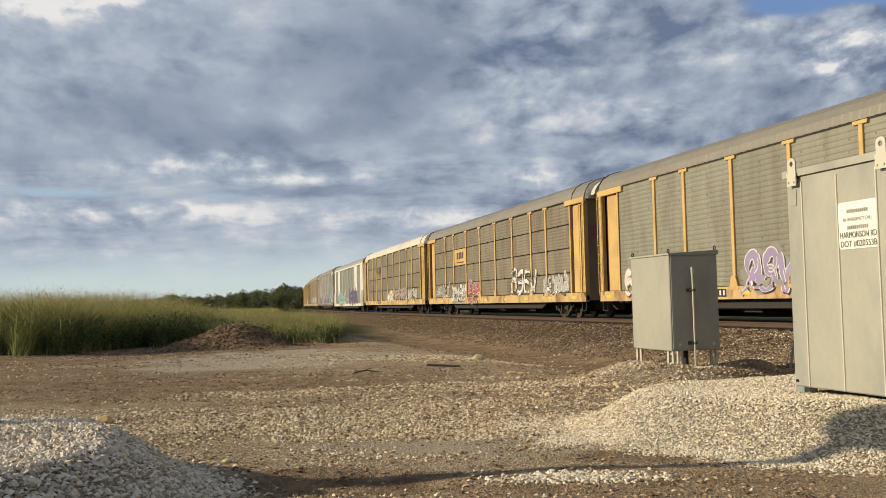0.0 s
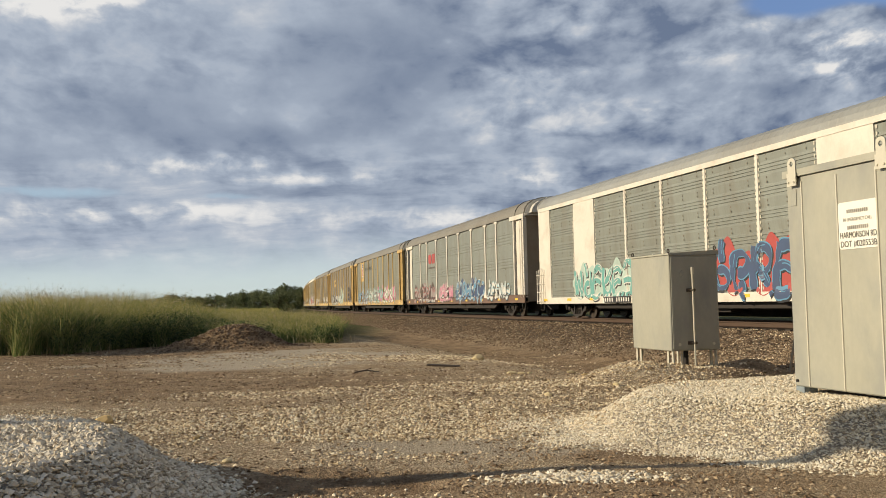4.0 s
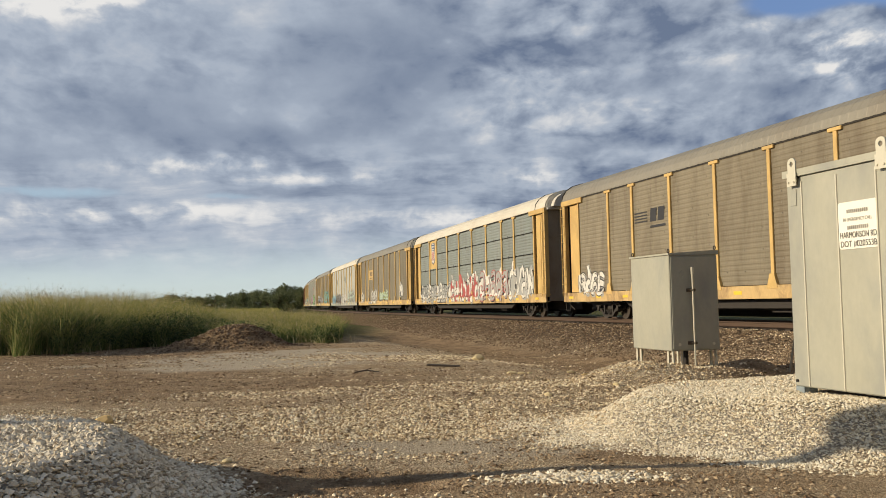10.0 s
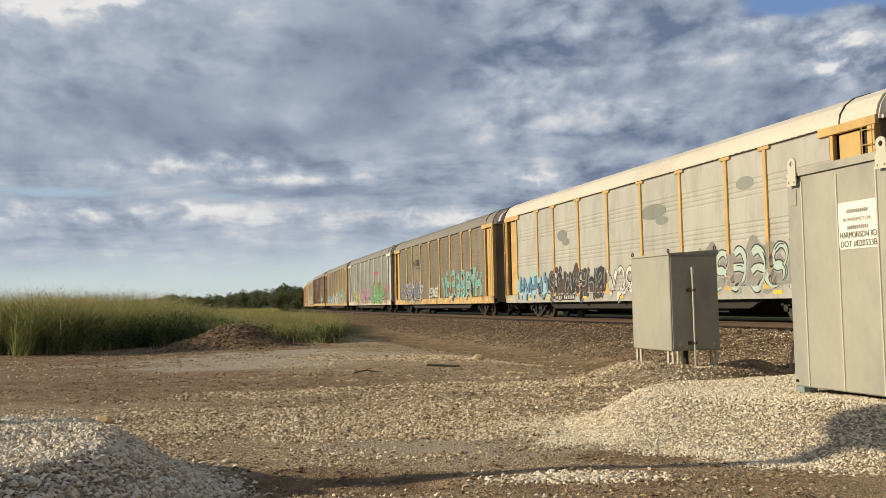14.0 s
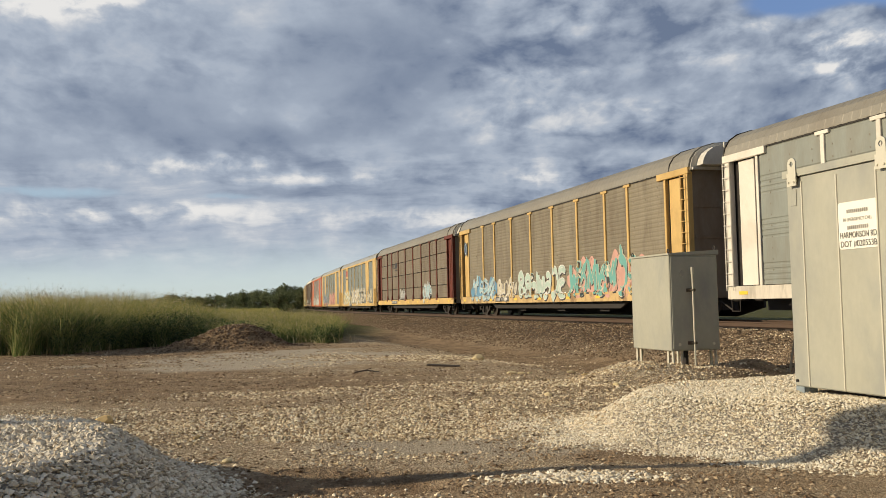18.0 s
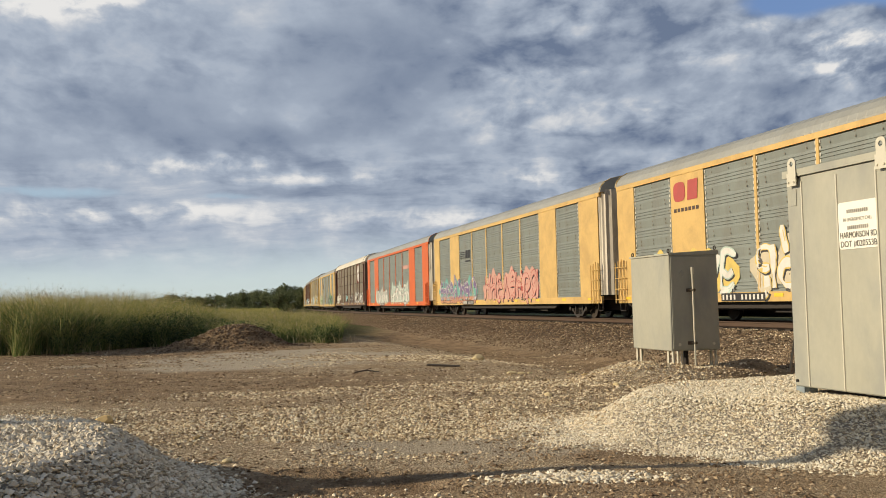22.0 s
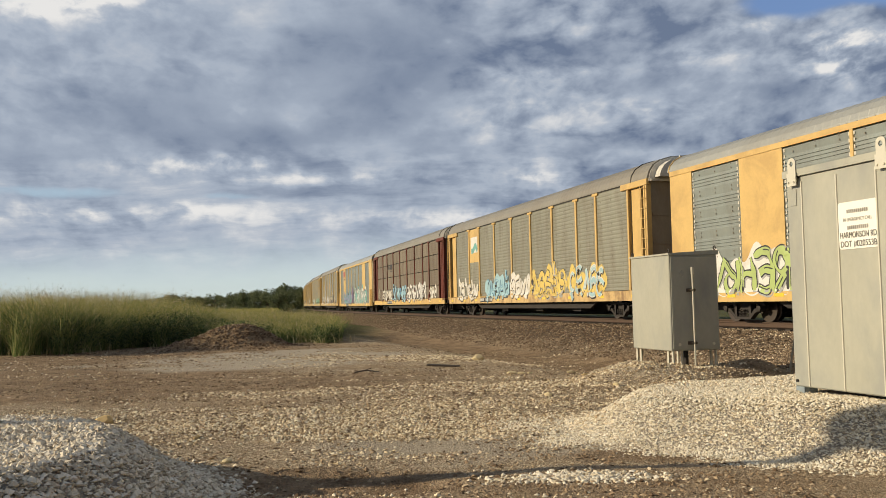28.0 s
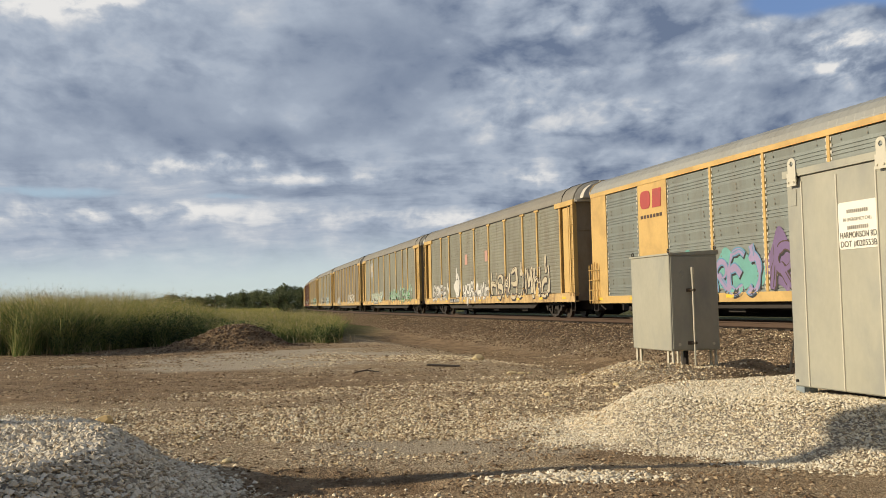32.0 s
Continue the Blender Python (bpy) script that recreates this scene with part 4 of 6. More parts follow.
def plate(car, name, kind, x0, x1, z0, z1, mat, label="", lift=0.006):
    """A flat painted field on the near side."""
    y = -((POST + 0.006 if kind == "post" else WALL + 0.026 if kind == "f" else POST - 0.018 if kind == "solid" else WALL) + lift)
    return part(name, shaped(f"{name} {x0} {x1} {z0} {z1} {kind} {lift}", mat, lambda bm: box(bm, x0, x1, y, y + 0.005, z0, z1)), car, label)


def strokes_emblem(car, kind, lines, width, mat, label, lift=0.012, name="emblem"):
    y = WALL + 0.026 if kind == "f" else POST - 0.018 if kind == "solid" else WALL
    V, F, S = [], [], []
    for i, ln in enumerate(lines):
        ribbon(V, F, S, curve_through(ln, 0.06) if len(ln) > 2 else np.linspace(ln[0], ln[1], 6), width, lambda x, z: y + lift, 0.0005 * i, 0)
    me = bpy.data.meshes.new(name)
    me.from_pydata(V, [], F)
    me.materials.append(mat)
    part(name, me, car, label)


def disc(car, cx, cz, rx, rz, mat, lift, label="", name="emblem"):
    def build(bm):
        y = -(WALL + lift)
        ring = [(cx + rx * math.cos(a), cz + rz * math.sin(a)) for a in np.linspace(0, 2 * math.pi, 28, endpoint=False)]
        loft(bm, [[(x, yy, z) for x, z in ring] for yy in (y, y + 0.004)])
    part(name, shaped(f"disc {cx} {cz} {rx} {lift}", mat, build), car, label)


def stencil(car, x0, x1, z=0.9, ground="black"):
    """Reporting marks: light bars on a dark field of the sill."""
    p = plate(car, "marks_field", "post", x0, x1, z - 0.12, z + 0.12, SPRAY[ground], "dark field with white stencilled marks", 0.022)
    rng = np.random.default_rng(int(x0 * 7) % 97)
    xs = [x for i, x in enumerate(np.linspace(x0 + 0.12, x1 - 0.12, 11)) if i != 4]
    for x in xs:
        part("mark", shaped(f"mark {z}", SPRAY["white"], lambda bm: box(bm, -0.045, 0.045, -POST - 0.036, -POST - 0.030, z - 0.075, z + 0.075)), p, "", pose(x, 0, 0))


def slanted(car, kind, x0, x1, z0, z1, lean, mat, label="", lift=0.012, name="emblem"):
    """A leaning block of colour."""
    y = WALL + 0.026 if kind == "f" else POST - 0.018 if kind == "solid" else WALL
    part(name, shaped(f"block {x0} {x1} {z0} {z1} {lean} {kind}", mat, lambda bm: loft(bm, [[(x0, yy, z0), (x1, yy, z0), (x1 + lean, yy, z1), (x0 + lean, yy, z1)] for yy in (-y - lift, -y - lift + 0.004)])), car, label)


def emblem_box(car, bay, z0, z1, field, ink, band=True):
    x0, x1 = BAYS_P[bay] + 0.08, BAYS_P[bay + 1] - 0.08
    plate(car, "emblem_field", "p", x0, x1, z0, z1, M["yellow"] if field == "amber" else SPRAY[field], ("yellow" if field == "amber" else field) + " painted emblem field")
    h, w = z1 - z0, x1 - x0
    for i in range(3):
        a = x0 + w * (0.2 + 0.21 * i)
        slanted(car, "p", a, a + 0.15 * w, z0 + 0.38 * h, z1 - 0.2 * h, 0.06, SPRAY[ink], ink + " block emblem")
    if band:
        plate(car, "emblem_band", "p", x0 + 0.2 * w, x1 - 0.2 * w, z0 + 0.12 * h, z0 + 0.19 * h, SPRAY[ink], "", 0.012)


def dark_lines_emblem(car, x0, x1, z0, z1, kind="p"):
    """Speed lines beside two blocks, in black."""
    h, w = z1 - z0, x1 - x0
    for i in range(4):
        z = z0 + h * (0.45 + 0.12 * i)
        plate(car, "emblem_line", kind, x0, x0 + w * 0.42, z, z + 0.05 * h, SPRAY["black"], "", 0.012)
    for i in range(2):
        a = x0 + w * (0.50 + 0.24 * i)
        slanted(car, kind, a, a + 0.19 * w, z0 + 0.42 * h, z1 - 0.06 * h, 0.08, SPRAY["black"], "black block emblem")
    plate(car, "emblem_bar", kind, x0 + 0.5 * w, x1 - 0.05, z0 + 0.18 * h, z0 + 0.27 * h, SPRAY["black"], "", 0.012)


def red_ribbon_emblem(car, x0, x1, z0, z1, kind):
    """A red rounded block beside a leaning one, over a thin row of small bars."""
    w, h = x1 - x0, z1 - z0
    y = WALL + 0.026 if kind == "f" else POST - 0.018 if kind == "solid" else WALL

    def lozenge(bm):
        ring = [(x0 + 0.23 * w + 0.23 * w * math.copysign(abs(math.cos(a)) ** 0.6, math.cos(a)), z0 + 0.5 * h + 0.5 * h * math.copysign(abs(math.sin(a)) ** 0.6, math.sin(a))) for a in np.linspace(0, 2 * math.pi, 24, endpoint=False)]
        loft(bm, [[(x, yy, z) for x, z in ring] for yy in (-y - 0.012, -y - 0.008)])
    part("emblem", shaped(f"lozenge {x0} {z0} {kind}", SPRAY["red"], lozenge), car, "red rounded block emblem")
    slanted(car, kind, x0 + 0.54 * w, x0 + 0.92 * w, z0, z1, 0.06, SPRAY["red"], "red block emblem")
    for i in range(7):
        a = x0 + w * i / 7
        plate(car, "emblem_bar", kind, a, a + w * 0.1, z0 - 0.34, z0 - 0.22, SPRAY["brown"], "", 0.008)


def shield_emblem(car, z_top=4.95, z_low=3.08):
    x0, x1 = BAYS_P[1] + 0.08, BAYS_P[2] - 0.08
    plate(car, "emblem_field", "p", x0, x1, z_low, z_top, M["yellow"], "yellow painted emblem field")
    c = (x0 + x1) / 2

    def outline(k, top, low):
        return [(c - 0.36 * k, top - 0.05), (c - 0.18 * k, top - 0.02), (c, top + 0.03), (c + 0.18 * k, top - 0.02), (c + 0.36 * k, top - 0.05), (c + 0.44 * k, top - 0.22), (c + 0.38 * k, top - 0.42), (c + 0.42 * k, low + 0.36), (c + 0.26 * k, low + 0.10), (c, low), (c - 0.26 * k, low + 0.10), (c - 0.42 * k, low + 0.36), (c - 0.38 * k, top - 0.42), (c - 0.44 * k, top - 0.22)]

    def shield(k, top, low, lift):
        return lambda bm: loft(bm, [[(x, y, z) for x, z in outline(k, top, low)] for y in (-WALL - lift, -WALL - lift + 0.004)])
    part("emblem_rim", shaped("shield rim", SPRAY["navy"], shield(1.1, z_top - 0.12, z_low + 0.28, 0.012)), car, "dark rim of a shield emblem")
    part("emblem", shaped("shield", SPRAY["white"], shield(1.0, z_top - 0.18, z_low + 0.36, 0.016)), car, "white shield emblem")
    plate(car, "emblem_top", "p", c - 0.38, c + 0.38, z_top - 0.66, z_top - 0.24, SPRAY["navy"], "", 0.020)
    for h in (0.34, 0.52):
        plate(car, "emblem_bar", "p", c - 0.28, c + 0.28, z_top - h - 0.09, z_top - h, SPRAY["white"], "", 0.024)
    for i in range(5):
        x = c - 0.33 + i * 0.145
        plate(car, "emblem_stripe", "p", x, x + 0.07, z_low + 0.60 - 0.10 * (1 - abs(i - 2) / 2), z_top - 0.70, SPRAY["red"], "", 0.020)


SPEED = 19.484
# each car: distance of its trailing end up the line at the start, kind and colours
CARS = [
    dict(s=12.18, kind="p", paint="yellow", sheet="panel_green", roof="roof_grey", sill="dull_yellow"),
    dict(s=40.37, kind="p", paint="yellow", sheet="panel_brown", roof="roof_grey", seams=True, sill="dull_yellow"),
    dict(s=68.42, kind="p", paint="yellow", sheet="panel_brown", roof="roof_white", seams=True),
    dict(s=96.85, kind="f", paint="white", sheet="panel_grey", roof="roof_blue"),
    dict(s=125.55, kind="p", paint="white", sheet="panel_grey", roof="roof_grey", sill="old_brown"),
    dict(s=154.08, kind="p", paint="yellow", sheet="panel_green", roof="roof_grey"),
    dict(s=182.52, kind="p", paint="yellow", sheet="panel_brown", roof="roof_grey"),
    dict(s=210.73, kind="p", paint="yellow", sheet="panel_brown", roof="roof_grey"),
    dict(s=239.6, kind="p", paint="yellow", sheet="panel_blue", roof="roof_white", seams=True),
    dict(s=267.95, kind="p", paint="yellow", sheet="panel_brown", roof="roof_grey"),
    dict(s=296.37, kind="p", paint="yellow", sheet="panel_pale", roof="roof_white", sill="panel_pale"),
    dict(s=325.21, kind="p", paint="yellow", sheet="panel_brown", roof="roof_grey"),
    dict(s=353.93, kind="p", paint="white", sheet="panel_grey", roof="roof_grey", sill="worn_white"),
    dict(s=382.82, kind="p", paint="yellow", sheet="panel_brown", roof="roof_grey"),
    dict(s=411.38, kind="p", paint="red_brown", sheet="panel_dark", roof="roof_grey", seams=True, sill="yellow"),
    dict(s=439.29, kind="f", paint="yellow", sheet="panel_blue", roof="roof_blue", door="worn_door"),
    dict(s=467.44, kind="f", paint="yellow", sheet="panel_blue", roof="roof_blue"),
    dict(s=495.73, kind="f", paint="orange", sheet="panel_blue", roof="roof_blue"),
    dict(s=524.03, kind="p", paint="old_brown", sheet="panel_dark", roof="roof_white", seams=True, door="red_brown"),
    dict(s=552.16, kind="f", paint="yellow", sheet="panel_blue", roof="roof_blue", door="worn_door"),
    dict(s=580.46, kind="p", paint="yellow", sheet="panel_green", roof="roof_grey"),
    dict(s=608.44, kind="p", paint="red_brown", sheet="panel_dark", roof="roof_grey", seams=True, sill="yellow"),
    dict(s=636.51, kind="f", paint="yellow", sheet="panel_blue", roof="roof_blue", door="worn_door"),
    dict(s=664.98, kind="p", paint="yellow", sheet="panel_green", roof="roof_grey"),
    dict(s=693.58, kind="p", paint="yellow", sheet="panel_green", roof="roof_grey"),
    dict(s=722.26, kind="p", paint="yellow", sheet="panel_brown", roof="roof_grey"),
    dict(s=779.5, kind="p", paint="yellow", sheet="panel_brown", roof="roof_grey"),
    dict(s=808.1, kind="p", paint="red_brown", sheet="panel_dark", roof="roof_grey", seams=True),
    dict(s=836.7, kind="p", paint="yellow", sheet="panel_brown", roof="roof_grey"),
    dict(s=750.88, kind="p", paint="yellow", sheet="panel_green", roof="roof_grey"),
]


# sprayed pieces of each car: from, to, low, high, fill, edge, cloud
PIECES = [
    [(-11.4, -10.0, 0.8, 2.0, "white", "salmon", ""), (-3.7, 1.8, 0.78, 2.2, "violet", "white", "panel"), (3.0, 8.5, 0.8, 2.1, "white", "pink", "")],
    [(-11.5, -8.0, 1.0, 2.0, "panel", "white", ""), (-7.5, -4.4, 0.8, 2.0, "white", "black", ""), (-3.9, -1.7, 0.8, 2.1, "red", "white", ""), (3.9, 7.6, 1.0, 2.5, "white", "brown", ""), (8.5, 11.4, 1.0, 1.9, "grey", "white", "")],
    [(-1.1, 1.1, 0.85, 1.9, "white", "cream", "white"), (1.3, 6.5, 1.0, 2.1, "grey", "salmon", ""), (7.0, 10.5, 1.0, 1.9, "grey", "white", "")],
    [(-9.3, -1.4, 0.75, 2.2, "teal", "white", "mint"), (-0.9, 0.9, 1.1, 2.0, "pink", "white", ""), (1.3, 8.6, 0.75, 2.45, "navy", "blue", "red")],
    [(-11.0, -4.6, 0.8, 2.05, "grey", "red", "brown"), (-3.6, -0.2, 0.8, 2.0, "pink", "white", ""), (0.6, 6.6, 0.8, 2.1, "blue", "white", "navy"), (7.2, 11.0, 0.8, 1.9, "white", "sky", "")],
    [(-11.3, -8.9, 0.8, 2.1, "blue", "white", ""), (-8.7, -4.6, 0.8, 2.2, "sky", "red", ""), (-4.4, 0.4, 0.8, 2.2, "white", "teal", "panel"), (0.8, 4.2, 0.8, 2.3, "teal", "white", "pink"), (4.5, 9.9, 0.8, 2.3, "white", "green", "pink")],
    [(-9.4, -2.5, 0.8, 2.1, "grey", "white", "brown"), (-2.2, 0.2, 1.0, 1.8, "white", "mint", "mint"), (0.3, 3.8, 0.8, 2.7, "mint", "white", "mint"), (8.6, 11.6, 1.2, 2.6, "brown", "brown", "")],
    [(-11.8, -9.5, 0.95, 2.0, "white", "black", ""), (-6.9, -4.4, 0.9, 1.8, "cream", "white", "cream"), (4.2, 6.4, 1.0, 2.0, "white", "grey", ""), (8.9, 11.3, 1.0, 2.0, "white", "cream", "")],
    [(-11.5, -3.6, 0.78, 2.0, "grey", "black", "white"), (-3.5, 2.6, 0.78, 2.3, "white", "black", "red"), (2.8, 7.8, 0.78, 2.4, "grey", "red", "white"), (8.0, 11.6, 0.78, 2.5, "white", "black", "grey")],
    [(-11.6, -10.1, 0.9, 2.0, "white", "grey", ""), (-5.6, -2.6, 0.8, 2.2, "white", "black", ""), (-0.9, 3.3, 1.1, 1.9, "mint", "lime", ""), (8.9, 9.9, 1.3, 2.4, "white", "grey", "white")],
    [(-11.6, -7.8, 0.8, 2.1, "blue", "navy", "sky"), (-7.6, -1.8, 0.78, 2.2, "black", "grey", "brown"), (-1.5, 4.4, 0.8, 2.1, "white", "black", ""), (5.0, 10.8, 0.8, 2.4, "mint", "black", "panel")],
    [(-10.8, -3.5, 0.9, 2.3, "navy", "white", ""), (-1.4, 1.0, 1.1, 1.9, "white", "grey", ""), (1.9, 11.0, 0.9, 2.8, "teal", "mint", "")],
    [(-9.7, -7.0, 0.9, 2.1, "yellow", "lime", ""), (-6.3, -5.0, 0.9, 1.9, "yellow", "lime", ""), (-4.0, 1.8, 0.8, 2.4, "pink", "violet", "panel"), (2.5, 9.4, 0.75, 2.3, "green", "cream", "green"), (3.0, 9.0, 1.7, 2.7, "green", "lime", "red"), (9.6, 11.4, 0.9, 2.3, "red", "salmon", "")],
    [(-11.3, -6.9, 0.8, 2.1, "sky", "white", "blue"), (-6.6, -3.6, 0.9, 2.0, "cream", "white", ""), (-3.3, 2.8, 0.8, 2.3, "mint", "white", ""), (3.2, 10.6, 0.8, 2.5, "teal", "cream", "salmon")],
    [(-3.7, -1.5, 1.1, 1.9, "grey", "white", ""), (4.7, 7.2, 1.0, 2.2, "sky", "white", "grey")],
    [(-10.9, -5.7, 0.8, 2.3, "white", "mint", "yellow"), (-4.7, 1.3, 0.8, 2.5, "white", "yellow", "cream"), (1.4, 6.8, 0.9, 2.5, "cream", "white", ""), (7.5, 10.5, 0.9, 2.4, "cream", "cream", "")],
    [(-12.0, -3.7, 0.8, 2.2, "purple", "white", "teal"), (-11.6, -3.9, 0.7, 1.15, "orange", "salmon", "orange"), (-2.2, 6.2, 0.65, 2.4, "salmon", "red", "salmon")],
    [(-8.4, -2.7, 0.7, 2.1, "white", "black", "mint"), (-1.0, 6.4, 0.65, 2.4, "white", "black", "mint")],
    [(-12.0, -8.4, 0.9, 2.0, "white", "cream", ""), (-3.0, -1.3, 1.1, 1.9, "sky", "teal", ""), (0.8, 3.8, 1.0, 1.9, "brown", "white", ""), (4.9, 11.5, 0.85, 2.2, "white", "grey", "")],
    [(-12.0, -7.0, 0.75, 2.2, "lime", "black", "white"), (3.8, 9.2, 0.75, 2.2, "green", "white", "black")],
    [(-11.5, -7.4, 0.85, 2.0, "white", "cream", ""), (-5.8, -2.0, 0.85, 2.2, "sky", "blue", "sky"), (-1.7, 1.2, 0.85, 2.1, "white", "cream", "white"), (1.4, 5.6, 0.85, 2.3, "yellow", "black", "yellow"), (6.0, 9.6, 0.85, 2.2, "sky", "white", "yellow")],
    [(-11.5, -10.6, 1.15, 2.0, "cream", "brown", ""), (-9.3, -5.0, 1.0, 2.1, "white", "cream", ""), (-4.5, 1.0, 0.9, 2.2, "sky", "blue", ""), (1.3, 7.8, 0.9, 2.3, "white", "grey", ""), (9.0, 11.0, 1.0, 2.0, "white", "cream", "")],
    [(-8.8, -2.0, 0.8, 2.2, "violet", "blue", "teal"), (-1.6, -0.5, 0.8, 2.5, "purple", "brown", "purple"), (0.2, 9.4, 0.75, 2.6, "white", "black", "teal")],
    [(-11.3, -7.2, 0.9, 2.0, "white", "black", ""), (-5.8, -4.7, 1.0, 2.6, "white", "grey", "white"), (-4.0, 1.3, 0.8, 2.1, "white", "black", ""), (1.6, 10.4, 0.8, 2.6, "cream", "brown", "")],
    [(-8.5, -2.2, 0.9, 1.9, "mint", "cream", ""), (1.3, 10.5, 0.9, 2.1, "mint", "green", "")],
    [(-9.0, -6.0, 0.9, 1.8, "white", "grey", ""), (2.0, 8.0, 0.9, 2.0, "white", "cream", "")],
    [(-7.0, -1.0, 0.9, 2.0, "cream", "grey", ""), (3.0, 8.0, 0.9, 2.0, "sky", "white", "")],
]

LABELS = dict(
    panel_green="weathered grey green", panel_brown="soiled grey brown", panel_dark="rust brown", panel_blue="bright ribbed grey", panel_pale="pale grey", panel_grey="galvanised grey")
FRAMES = dict(yellow="yellow", white="white", red_brown="dark red", old_brown="brown", orange="orange")


def make_cars():
    order = sorted(CARS, key=lambda c: c["s"])
    for i, spec in enumerate(order):
        kind = spec["kind"]
        car = (car_with_posts if kind == "p" else car_with_frames)(spec)
        spec["car"] = car
        pieces = PIECES[i] if i < len(PIECES) else PIECES[i - 3]
        for j, (a, b, lo, hi, fill, edge, back) in enumerate(pieces):
            sprayed(car, kind, a, b, lo, hi, fill, edge, back, i * 13 + j)
        if kind == "p":
            stencil(car, -6.8, -4.6)
        else:
            stencil(car, -6.4, -4.2, 0.76)
        posts = "posts" if kind == "p" else "frame"
        roof = "white roof" if spec["roof"] == "roof_white" else "grey roof"
        tagged(car, f"{LABELS[spec['sheet']]} car carrier with {FRAMES[spec['paint']]} {posts}, {roof}, graffiti", "railway car", "cars of the freight train")
    car = [c["car"] for c in order]
    emblem_box(car[1], 2, 3.05, 4.0, "amber", "brown")
    dark_lines_emblem(car[2], -6.8, -4.5, 3.1, 4.0)
    red_ribbon_emblem(car[4], -6.6, -4.6, 3.45, 4.1, "p")
    shield_emblem(car[5])
    for txt, x in (("BUILDING", -5.3), ("AMERICA", -3.0)):
        lettering("lettering", txt, 0.42, SPRAY["black"], car[5], pose(x, -WALL - 0.006, 4.2) @ pose(0, 0, 0, 90, 0, 0), 1.9)
    emblem_box(car[6], 2, 3.1, 3.9, "amber", "black", False)
    dark_lines_emblem(car[7], -6.8, -4.5, 3.1, 4.0)
    shield_emblem(car[8])
    emblem_box(car[9], 2, 3.1, 4.0, "amber", "brown")
    for x, z, w, h in ((-6.0, 3.6, 1.1, 0.5), (-5.6, 3.3, 0.8, 0.35), (2.3, 3.8, 1.8, 0.55), (2.9, 3.45, 0.9, 0.3), (7.9, 4.1, 0.9, 0.4)):
        disc(car[10], x, z, w / 2, h / 2, M["panel_grey"], 0.004 + 0.001 * x % 0.003, "grey overpainted patch", "overpaint")
    dark_lines_emblem(car[11], -6.8, -4.6, 3.1, 4.0)
    strokes_emblem(car[12], "p", [[(-6.5, 3.1), (-5.6, 3.6)], [(-6.5, 3.6), (-5.6, 3.1)]], 0.12, SPRAY["red"], "small red cross emblem")
    plate(car[12], "stripe", "p", 4.4, 6.85, 3.45, 3.75, SPRAY["red"], "faded red stripe")
    disc(car[13], -12.25, 3.9, 0.27, 0.40, SPRAY["navy"], 0.06, "dark oval emblem on the door")
    disc(car[13], -12.25, 3.9, 0.20, 0.31, SPRAY["mint"], 0.064, "")
    disc(car[13], -12.25, 3.9, 0.14, 0.23, SPRAY["navy"], 0.068, "")
    dark_lines_emblem(car[14], -6.7, -4.6, 3.3, 4.1)
    red_ribbon_emblem(car[15], -9.1, -7.5, 3.95, 4.6, "solid")
    dark_lines_emblem(car[16], -7.0, -4.8, 3.0, 3.9, "f")
    plate(car[17], "stripe", "f", 4.0, 6.4, 3.45, 3.72, SPRAY["salmon"], "faded pink stripe")
    plate(car[18], "emblem_field", "p", 6.95, 8.95, 3.0, 4.95, M["red_brown"], "dark red emblem field", 0.003)
    disc(car[18], 7.95, 4.0, 0.78, 0.86, SPRAY["white"], 0.012, "white round emblem with a dark cross")
    for a, b, c, d in ((7.83, 8.07, 3.3, 4.7), (7.3, 8.6, 3.9, 4.1)):
        plate(car[18], "emblem_cross", "p", a, b, c, d, M["red_brown"], "", 0.018)
    disc(car[18], 7.95, 4.0, 0.3, 0.34, SPRAY["white"], 0.022, "")
    dark_lines_emblem(car[19], -7.0, -4.8, 3.0, 3.9, "f")
    plate(car[20], "emblem_field", "p", -8.87, -7.03, 3.05, 4.95, M["yellow"], "yellow painted emblem field")
    plate(car[20], "emblem", "p", -8.6, -7.3, 3.6, 4.5, SPRAY["white"], "white emblem with a green bird shape", 0.012)
    strokes_emblem(car[20], "p", [[(-8.5, 3.7), (-8.1, 3.75), (-7.7, 4.0), (-7.4, 3.7)]], 0.3, SPRAY["teal"], "green shape", 0.016)
    dark_lines_emblem(car[21], -6.7, -4.6, 3.3, 4.1)
    red_ribbon_emblem(car[22], -9.1, -7.5, 3.95, 4.6, "solid")
    for x in (-3.4, 0.6):
        slanted(car[23], "p", x, x + 0.5, 3.0, 3.6, 0.0, SPRAY["salmon"], "faded red block emblem")
    emblem_box(car[24], 1, 3.3, 4.6, "grey", "cream", False)


make_cars()


# ---- cabinets beside the track ----
PHI = 0.275
ALONG = Vector((math.sin(PHI), -math.cos(PHI), 0))  # towards the viewer
ACROSS = Vector((math.cos(PHI), math.sin(PHI), 0))  # towards the track


def facing(corner):
    """Pose at a corner: x towards the viewer along the track, y towards the track."""
    m = Matrix((ALONG, ACROSS, (0, 0, 1))).transposed().to_4x4()
    m.translation = corner
    return m


